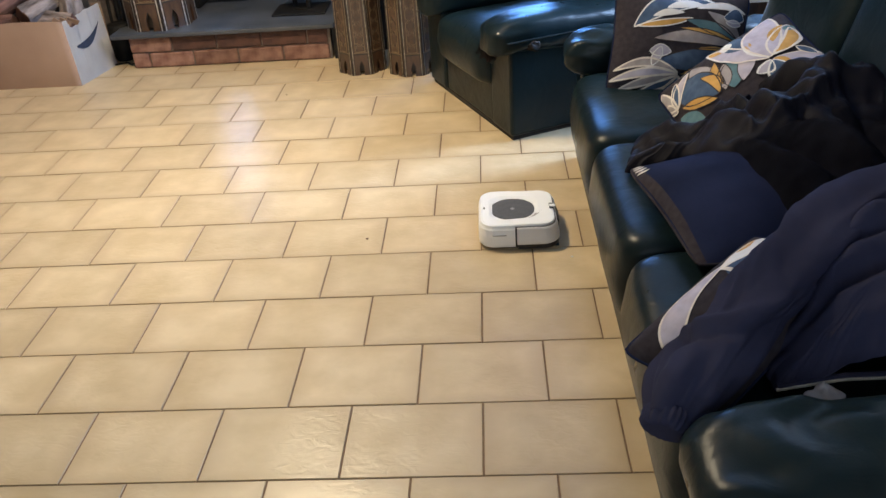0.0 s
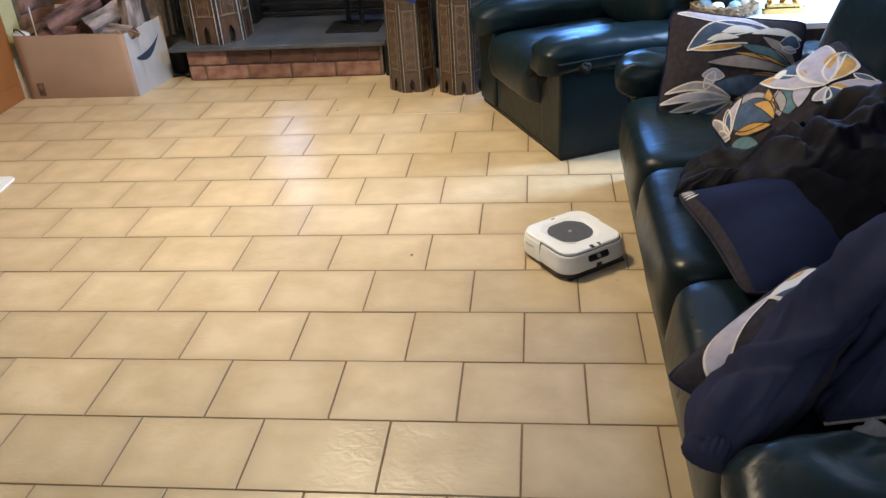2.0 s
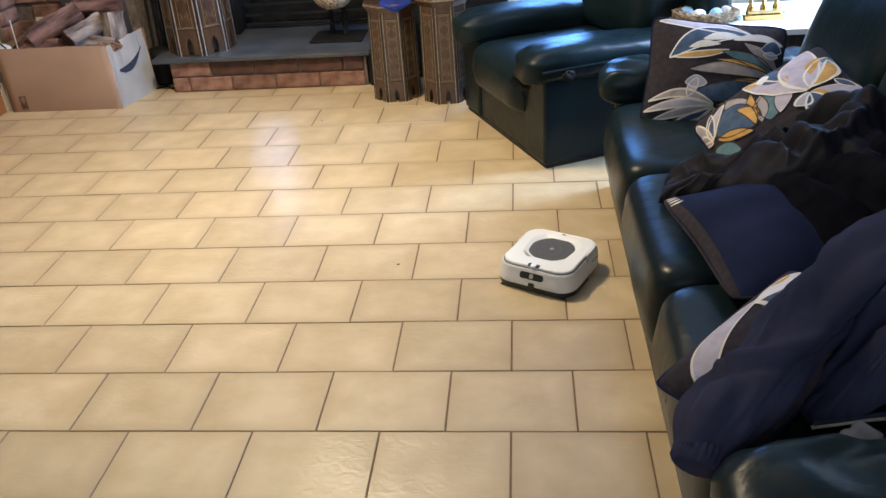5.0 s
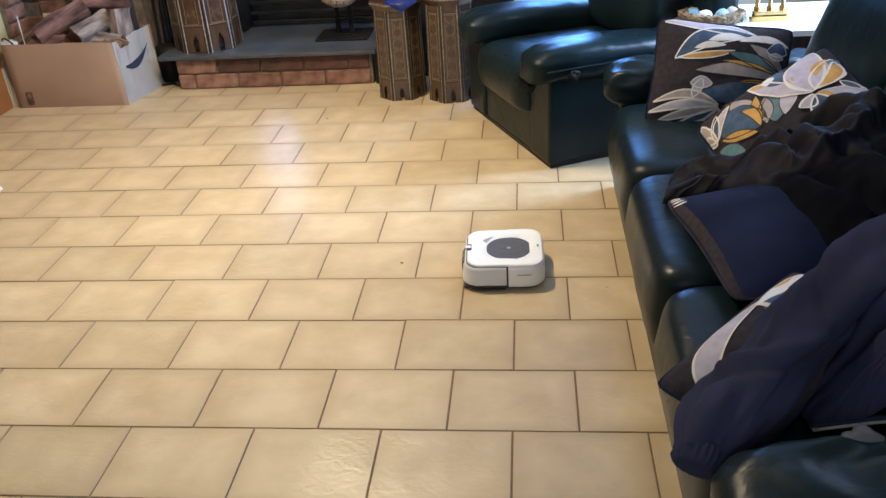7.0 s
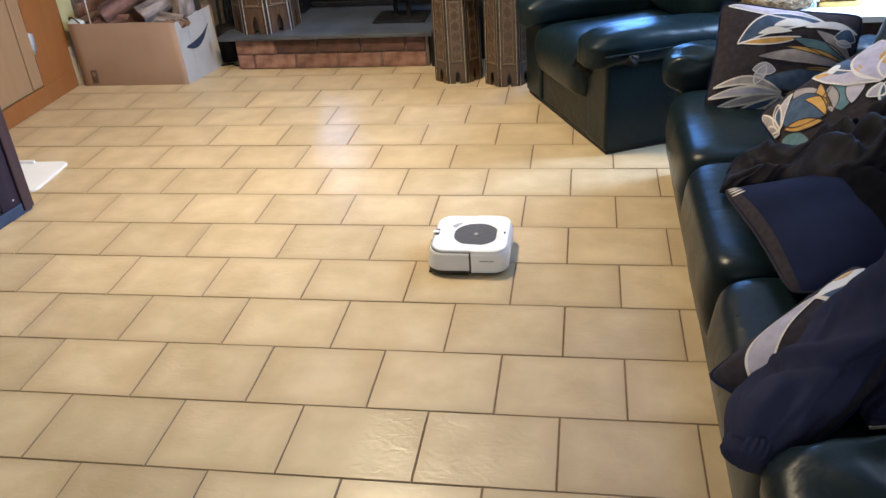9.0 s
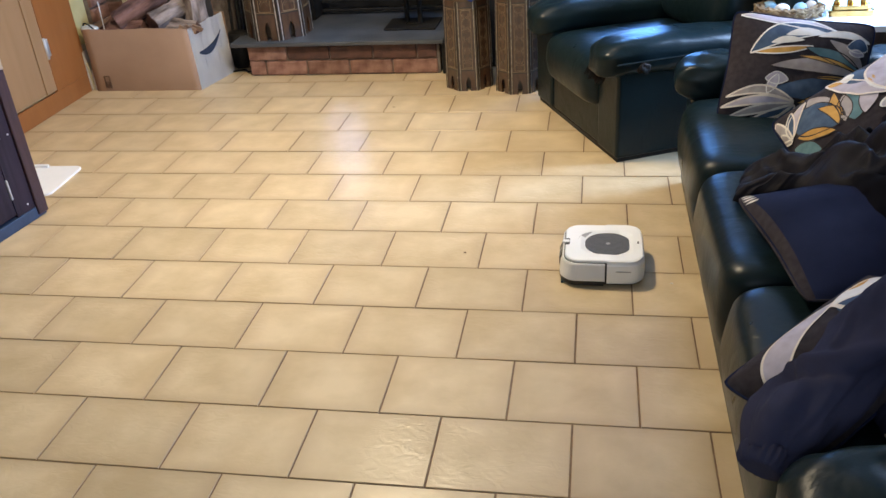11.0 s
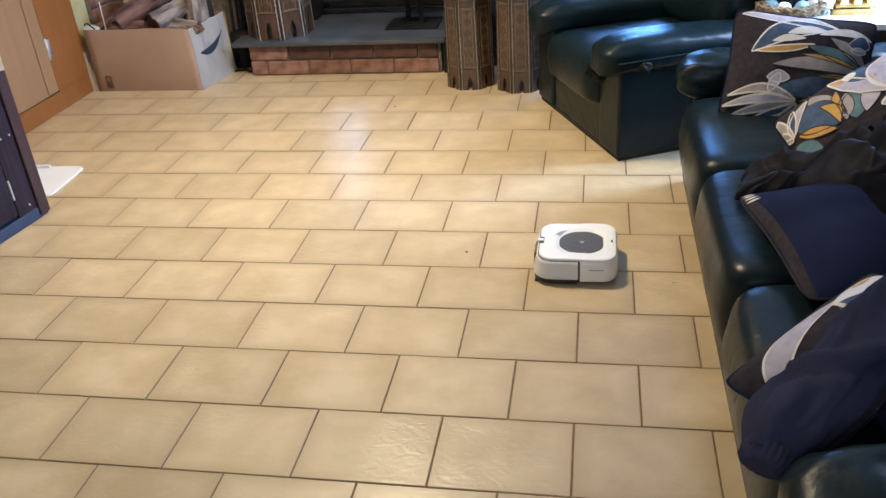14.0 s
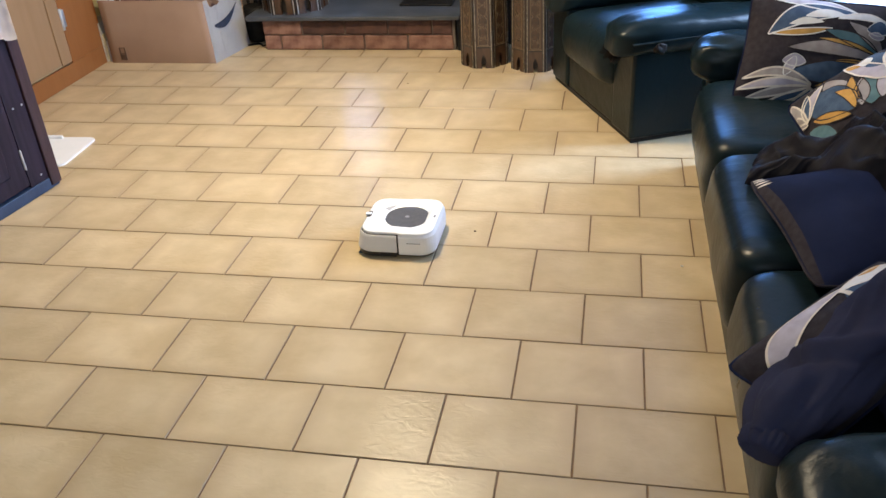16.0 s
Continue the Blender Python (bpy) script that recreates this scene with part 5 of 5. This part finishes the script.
part("body", drape(
    ((0.836, -0.500), (0.838, -0.455), (0.87, -0.39), (0.95, -0.29), (1.05, -0.19), (1.20, -0.10), (1.38, -0.08), (1.40, -0.40), (1.32, -0.52), (1.12, -0.515), (1.02, -0.505), (0.945, -0.494), (0.883, -0.499)),
    over_arm, 0.050, (
        (((0.86, -0.45), (0.95, -0.42), (1.05, -0.43), (1.16, -0.47)), 0.026, 0.024),
        (((0.88, -0.41), (0.98, -0.35), (1.10, -0.34)), 0.036, 0.026),
        (((0.87, -0.44), (0.97, -0.385), (1.08, -0.385)), -0.022, 0.014),
        (((0.92, -0.49), (1.00, -0.46), (1.10, -0.49)), 0.018, 0.018),
        (((0.97, -0.31), (1.05, -0.27), (1.18, -0.28)), 0.034, 0.028),
        (((0.96, -0.34), (1.04, -0.31), (1.16, -0.31)), -0.024, 0.015),
        (((1.02, -0.50), (1.05, -0.44), (1.12, -0.38)), -0.020, 0.016),
    ), 9.3, 0.002, 0.032), COTTON_NAVY, jacket, "creased navy jacket body", True)
part("shoulder", drape(
    ((0.965, -0.275), (0.985, -0.180), (1.03, -0.115), (1.10, -0.065), (1.22, -0.03), (1.38, -0.03), (1.40, -0.30), (1.25, -0.40), (1.08, -0.37)),
    lambda X, Y: 0.555 + 0.05 * ramp(X, 1.0, 1.3), 0.055, (
        (((0.99, -0.22), (1.08, -0.16), (1.20, -0.13)), 0.030, 0.026),
        (((1.00, -0.26), (1.10, -0.22), (1.22, -0.20)), -0.028, 0.016),
        (((1.02, -0.31), (1.12, -0.28), (1.26, -0.27)), 0.028, 0.024),
    ), 12.9, 0.002, 0.032), COTTON_NAVY, jacket, "rumpled navy shoulder", True)


def sleeve():
    axis = spline([(0.640, -0.582, 0.455), (0.672, -0.528, 0.474), (0.740, -0.462, 0.503), (0.803, -0.413, 0.540), (0.878, -0.341, 0.572), (0.963, -0.264, 0.602), (1.06, -0.19, 0.615), (1.16, -0.13, 0.62)], 12)
    wide = [0.038, 0.060, 0.064, 0.062, 0.063, 0.067, 0.075, 0.08]
    n, rings = 72, []
    for k, p in enumerate(axis):
        f = min(k / 12, 6.999)
        r = wide[int(f)] * (1 - f % 1) + wide[int(f) + 1] * (f % 1)
        d = (axis[min(k + 1, len(axis) - 1)] - axis[max(k - 1, 0)]).normalized()
        side = d.cross(Vector((0, 0, 1))).normalized()
        up = side.cross(d)
        ring = []
        for i in range(n):
            a = 2 * math.pi * i / n
            # long soft folds that wander round the arm, and short creases at the elbow
            long_fold = 0.20 * (0.6 - abs(math.sin(1.5 * a + 0.45 * f + 0.3))) + 0.08 * math.sin(4 * a + 1.1 * f) + 0.07 * math.sin(5 * a - 1.3 * f) * math.sin(0.9 * f)
            elbow = 0.13 * math.exp(-((f - 3.0 - 0.9 * math.cos(a + 0.5)) / 0.20) ** 2) - 0.12 * math.exp(-((f - 2.55 - 0.8 * math.cos(a + 0.7)) / 0.16) ** 2) - 0.09 * math.exp(-((f - 4.3 + 0.7 * math.cos(a - 0.4)) / 0.2) ** 2)
            q = p * 16 + Vector((math.cos(a), math.sin(a), 0))
            rr = r * (1 + long_fold + 1.9 * elbow * (0.5 + 0.5 * math.sin(a)) + 0.06 * noise.noise(q) + 0.30 * (0.22 - abs(noise.noise(Vector((f * 0.75 + 1.2 * math.cos(a), 2.3 * math.sin(a) + 0.5 * f, 3.0))))))
            ring.append(p + side * math.cos(a) * rr + up * math.sin(a) * rr * 0.66)
        rings.append(ring)
    arm = part("sleeve", loft(rings), COTTON_NAVY, jacket, "creased navy sleeve", True)
    # gathered cuff
    d = (axis[0] - axis[4]).normalized()
    side = d.cross(Vector((0, 0, 1))).normalized()
    up = side.cross(d)
    rings = []
    for k, (s, r) in enumerate(((-0.020, 0.036), (-0.008, 0.042), (0.002, 0.040), (0.010, 0.041), (0.018, 0.036), (0.022, 0.029), (0.020, 0.020))):
        rings.append([axis[0] + d * s + side * math.cos(a) * r * (1 + 0.06 * math.sin(19 * a + math.sin(3 * a) * 2)) + up * math.sin(a) * r * 0.72 * (1 + 0.06 * math.sin(19 * a + math.sin(3 * a) * 2)) for a in [2 * math.pi * i / 114 for i in range(114)]])
    part("cuff", loft(rings), COTTON_NAVY, arm, "gathered elastic cuff", True)


sleeve()
ZP = spline([(0.836, -0.508, 0.452), (0.883, -0.505, 0.458), (0.945, -0.500, 0.464), (1.02, -0.511, 0.476), (1.12, -0.521, 0.500)], 22)
bm = bmesh.new()
for i in range(len(ZP) - 1):
    d = (ZP[i + 1] - ZP[i])
    add_box(bm, -d.length * 0.28, d.length * 0.28, -0.003, 0.003, -0.002, 0.002, m=Matrix.Translation(ZP[i]) @ d.to_track_quat("X", "Z").to_matrix().to_4x4())
part("zip", bm, ZIP, jacket, "metal zip teeth")
part("zip_tape", tube([p + Vector((0.002, 0.006, 0.001)) for p in ZP], 0.006, 6), COTTON_NAVY, jacket)
part("lining", superq(0.032, 0.022, 0.016, 1.3, 1.2, 20, 12, 0.008, 40, 2, pose(0.908, -0.522, 0.450)), LINING, jacket, "pale lining showing at the hem", True)


# ---- table behind the sofa arm ----
et = thing("lamp_table", pose(1.30, 1.98, 0), "small table with a white marble top", "side table")
part("tabletop", prism(rrect(0.80, 0.46, 0.03, x0=0.09), 0.48, 0.502, bevel=0.004), TABLE_WHITE, et, "white marble top")
for x in (-0.27, 0.45):
    for y in (-0.19, 0.19):
        part("leg", tube([(x, y, 0), (x, y, 0.47)], [0.014, 0.02], 12), WALNUT, et)
part("apron", box(-0.28, 0.46, -0.20, 0.20, 0.42, 0.479), WALNUT, et)

wr = thing("twig_wreath", pose(1.13, 1.95, 0.502), "twig wreath holding pale and blue eggs", "wreath")
for k in range(14):
    pts = []
    for i in range(25):
        a = 2 * math.pi * i / 24
        r = 0.115 + 0.018 * math.cos(a * 5 + k * 1.9)
        pts.append((r * math.cos(a), r * math.sin(a) * 0.75, 0.024 + 0.016 * math.sin(a * 6 + k * 2.4)))
    part("twig", tube(pts, 0.006, 6, caps=False), WREATH, wr, smooth=True)
for k, (x, y, mat) in enumerate(((-0.03, -0.02, EGG_WHITE), (0.04, -0.01, EGG_BLUE), (0.0, 0.04, EGG_BLUE), (0.085, 0.02, EGG_WHITE), (-0.07, 0.03, EGG_BLUE))):
    tagged(part("egg", superq(0.03, 0.023, 0.023, 1, 1, 20, 12, m=pose(1.13 + x, 1.95 + y, 0.530, 0, 0, 40 * k)), mat, smooth=True), "smooth painted egg lying in the wreath", "egg", "eggs in the wreath")

ck = thing("brass_clock_base", pose(1.36, 1.955, 0.502), "polished brass stepped clock base with small pillars", "clock")
part("lower_step", prism(rrect(0.17, 0.11, 0.02), 0.0, 0.022, bevel=0.004), GOLD, ck)
part("upper_step", prism(rrect(0.145, 0.085, 0.02), 0.0225, 0.040, bevel=0.006), GOLD, ck)
for x in (-0.05, 0.0, 0.05):
    part("pillar", tube([(x, 0, 0.04), (x, 0, 0.048), (x, 0, 0.056), (x, 0, 0.16)], [0.014, 0.014, 0.008, 0.008], 14), GOLD, ck, smooth=True)
part("clock_top", prism(rrect(0.15, 0.09, 0.02), 0.16, 0.18, bevel=0.004), GOLD, ck)
tagged(part("white_cable", tube(spline([(1.235, 1.80, 0.506), (1.245, 1.82, 0.52), (1.255, 1.87, 0.53), (1.25, 1.95, 0.508)], 8), 0.003, 6), WHITE_PLASTIC, smooth=True), "thin white cable on the marble table", "cable")

# crumbs on the floor
for x, y in ((0.618, 0.678), (-0.056, 0.843), (-0.62, 2.30)):
    tagged(part("crumb", superq(0.005, 0.003, 0.002, 1, 1, 10, 6, 0.001, 300, m=pose(x, y, 0.002)), EGG_WHITE if x > 0.3 else INK_BROWN), "small crumb lying on the tiles", "crumb")


# ---- floor robot ----
def clip_ring(ring, x0, keep):
    return [(max(x, x0) if keep > 0 else min(x, x0), y) for x, y in ring]


def mop_robot():
    r = thing("robot_mop", pose(0.437, 0.84, 0), "white square robot mop with a dark grey round top disc", "robot mop")
    S_ = 0.262

    def rings(spec, x0, keep):
        return [[(x, y, z) for x, y in clip_ring(rrect(w, w, rad, 8, x0=0.0), x0, keep)] for w, rad, z in spec]
    part("rear_body", loft(rings([(S_ - 0.012, 0.05, 0.010), (S_ - 0.004, 0.052, 0.016), (S_ - 0.002, 0.052, 0.05), (S_ - 0.006, 0.052, 0.074), (S_ - 0.012, 0.05, 0.0795)], -0.012, -1)), WHITE_PLASTIC, r, smooth=False)
    bump = part("front_bumper", loft(rings([(S_ + 0.002, 0.054, 0.021), (S_ + 0.008, 0.055, 0.025), (S_ + 0.006, 0.055, 0.036), (S_ - 0.004, 0.053, 0.060), (S_ - 0.008, 0.052, 0.074), (S_ - 0.014, 0.05, 0.0795)], -0.006, 1)), WHITE_MATT, r, "flared white front bumper", False)
    part("seam_gap", box(-0.012, -0.006, -(S_ / 2 - 0.005), S_ / 2 - 0.005, 0.012, 0.078), DARK_PLASTIC, r)
    part("chassis", loft([[(x, y, z) for x, y in rrect(w, w, 0.052, 8)] for w, z in ((S_ - 0.03, 0.003), (S_ - 0.016, 0.006), (S_ - 0.012, 0.014))]), DARK_PLASTIC, r, "black chassis skirt")
    part("front_skirt", loft(rings([(S_ + 0.002, 0.054, 0.006), (S_ + 0.004, 0.054, 0.0205)], -0.003, 1)), DARK_PLASTIC, r, "black bumper skirt")
    part("mop_pad", box(0.035, 0.130, -0.112, 0.112, 0.0005, 0.006, 0.002), TEAL_PAD, r, "damp blue mop pad")
    # lid, with a groove round its front
    part("lid_groove", loft([[(x, y, z) for x, y in rrect(S_ - 0.019, S_ - 0.019, 0.048, 8)] for z in (0.072, 0.0808)]), DARK_PLASTIC, r, "dark groove round the lid")
    DX = 0.016          # the disc sits behind the body's middle

    def circle(outline, rad, z):
        return [(rad * math.cos(math.atan2(y, x + DX)) - DX, rad * math.sin(math.atan2(y, x + DX)), z) for x, y in outline]
    o = rrect(S_ - 0.025, S_ - 0.025, 0.046, 8)
    o2 = rrect(S_ - 0.031, S_ - 0.031, 0.044, 8)
    part("lid", loft([[(x, y, 0.0775) for x, y in o], [(x, y, 0.0872) for x, y in o], [(x, y, 0.0895) for x, y in o2], circle(o2, 0.097, 0.0892), circle(o2, 0.088, 0.0862), circle(o2, 0.078, 0.0822)]), WHITE_PLASTIC, r, "glossy white lid dished round the disc", False)
    bm = loft([[(x, y, z) for x, y in clip_ring(rrect(w, w, 0.05, 8), -0.012, -1)] for w, z in ((S_ - 0.0125, 0.0797), (S_ - 0.016, 0.0880), (S_ - 0.022, 0.0893), (S_ - 0.026, 0.0880))])
    bm.faces.ensure_lookup_table()
    inner = [f for f in bm.faces if all(abs(v.co.x + 0.012) < 1e-4 for v in f.verts)]
    bmesh.ops.delete(bm, geom=list({bm.faces[-1], bm.faces[-2], *inner}), context="FACES")
    part("rear_rim", bm, WHITE_PLASTIC, r)
    ring = lambda rad, z, n=48: [(rad * math.cos(2 * math.pi * i / n) - DX, rad * math.sin(2 * math.pi * i / n), z) for i in range(n)]
    part("disc", loft([ring(0.074, 0.0824), ring(0.074, 0.0834), ring(0.072, 0.0840)]), GREY_DISC, r, "dark grey round disc")
    part("disc_mark", loft([ring(0.007, 0.0841, 20), ring(0.007, 0.0846, 20)]), GREY_MARK, r, "small grey emblem dot")
    # the dish's shade put in as a grey crescent; round button, front camera window, rear sensor
    bm = bmesh.new()
    prev = None
    for i in range(15):
        a = math.radians(-58 + 76 * i / 14)
        w = math.sin(math.pi * i / 14)
        cur = [bm.verts.new((rad * math.cos(a) - DX, rad * math.sin(a), z + 0.0006)) for rad, z in ((0.088 - 0.007 * w, 0.0862 - 0.0028 * w), (0.088 + 0.008 * w, 0.0862 + 0.0027 * w))]
        if prev:
            bm.faces.new((prev[0], prev[1], cur[1], cur[0]))
        prev = cur
    part("dish_shade", bm, GREY_MARK, r, "grey crescent drawn as the dish's shade", True)
    part("button", loft([[(x + 0.098, y + 0.078, z) for x, y, z in ring(0.012, 0, 24)] for z in (0.0893, 0.0899)]), WHITE_MATT, r, "round push button")
    part("rear_sensor", prism(rrect(0.005, 0.014, 0.002, x0=-0.110), 0.0892, 0.0902), DARK_PLASTIC, r, "dark navigation camera")
    part("lid_latch", prism(rrect(0.014, 0.040, 0.005, x0=0.112), 0.0865, 0.0905), DARK_PLASTIC, r, "dark lid latch")
    part("lid_tab", prism(rrect(0.020, 0.016, 0.005, x0=0.116), 0.0868, 0.0925), WHITE_PLASTIC, r)
    M = pose(0.129, 0, 0.058, 0, 62, 0)
    w = part("camera_window", prism(rrect(0.022, 0.080, 0.008), 0.0, 0.004, m=M), DARK_PLASTIC, r, "black front sensor window")
    part("lens", prism(rrect(0.014, 0.014, 0.006), 0.0042, 0.0056, m=M), GREY_MARK, w, "small grey lens")
    part("spray_nozzle", box(0.128, 0.1385, -0.010, 0.010, 0.008, 0.036, 0.002), DARK_PLASTIC, r, "black spray nozzle")
    part("side_marking", box(-0.085, -0.040, -(S_ / 2 + 0.0004), -(S_ / 2 - 0.004), 0.055, 0.0575), GREY_MARK, r, "thin grey line of lettering")
    part("side_marking", box(-0.085, -0.040, S_ / 2 - 0.004, S_ / 2 + 0.0004, 0.055, 0.0575), GREY_MARK, r, "thin grey line of lettering")
    for p in r.children:
        p.location.x += DX
    return r


robot = mop_robot()


# ---- floor tiles ----
def tile_mesh(wd, dp):
    bm = bmesh.new()
    hx, hy = wd / 2, dp / 2
    prof = [(0.0, -0.006), (0.0, -0.0010), (0.0010, 0.0)]
    vr = []
    for i, z in prof:
        vr.append([bm.verts.new((sx * (hx - i), sy * (hy - i), z)) for sx, sy in ((-1, -1), (1, -1), (1, 1), (-1, 1))])
    for k in range(2):
        for i in range(4):
            bm.faces.new((vr[k][i], vr[k][(i + 1) % 4], vr[k + 1][(i + 1) % 4], vr[k + 1][i]))
    bm.faces.new(vr[-1])
    return bm


def lay_tiles():
    base = part("tile", tile_mesh(W - 0.0050, D - 0.0043), TILE, floor)
    me = base.data
    rng = random.Random(4)
    rest = []
    k = 0
    for row in range(-12, 15):
        y = (row + 0.5) * D
        for col in range(-9, 8):
            x = col * W + (0.0 if row % 2 == 0 else W / 2)
            if not (XL - 0.15 < x < XR and YS < y < YN):
                continue
            near = -5 <= row <= 12 and x < 0.9 and x > XL - 0.16
            z = rng.uniform(-0.0007, 0.0007)
            if not near:
                rest.append((x, y, z))
                continue
            ob = base if k == 0 else new("tile", me)
            ob.parent = floor
            ob.location = (x, y, z)
            ob.rotation_euler = (rng.uniform(-0.002, 0.002), rng.uniform(-0.002, 0.002), 0)
            k += 1
    bm = bmesh.new()
    for x, y, z in rest:
        add_box(bm, x - W / 2 + 0.0035, x + W / 2 - 0.0035, y - D / 2 + 0.0035, y + D / 2 - 0.0035, -0.006, z)
    tagged(part("outer_tiles", bm, TILE, floor), kind="stuff")


lay_tiles()


def motions():
    rows = [
        (0.0, 0.437, 0.840, 0), (0.5, 0.522, 0.846, 0), (0.8, 0.524, 0.842, 0), (1.0, 0.511, 0.840, 0), (1.3, 0.492, 0.840, -1), (1.5, 0.486, 0.840, -7),
        (1.8, 0.480, 0.834, -38), (2.0, 0.476, 0.830, -54), (2.2, 0.474, 0.829, -63), (2.5, 0.472, 0.828, -74), (2.8, 0.469, 0.826, -83), (3.0, 0.467, 0.825, -86), (3.3, 0.465, 0.820, -89),
        (3.5, 0.464, 0.813, -90), (4.0, 0.461, 0.765, -91), (4.2, 0.460, 0.760, -91), (4.6, 0.460, 0.758, -95), (5.3, 0.459, 0.762, -140), (6.0, 0.452, 0.775, -170),
        (6.3, 0.438, 0.775, -173), (6.5, 0.418, 0.775, -175), (7.0, 0.309, 0.769, -178), (7.5, 0.169, 0.767, -179), (8.0, 0.060, 0.762, -180), (8.5, 0.029, 0.761, -180), (8.8, 0.027, 0.761, -180),
        (9.2, 0.06, 0.76, -180), (10.2, 0.38, 0.756, -180), (10.6, 0.420, 0.755, -180), (11.0, 0.421, 0.755, -180), (12.0, 0.421, 0.754, -180), (13.0, 0.421, 0.753, -180), (13.3, 0.420, 0.753, -180),
        (13.5, 0.412, 0.754, -180), (14.0, 0.334, 0.755, -180), (14.5, 0.195, 0.757, -180), (15.0, 0.045, 0.750, -180), (15.5, -0.113, 0.746, -180), (16.0, -0.272, 0.755, -180),
    ]
    walk(robot, [(t, pose(x, y + 0.022, 0, 0, 0, a)) for t, x, y, a in rows])


motions()
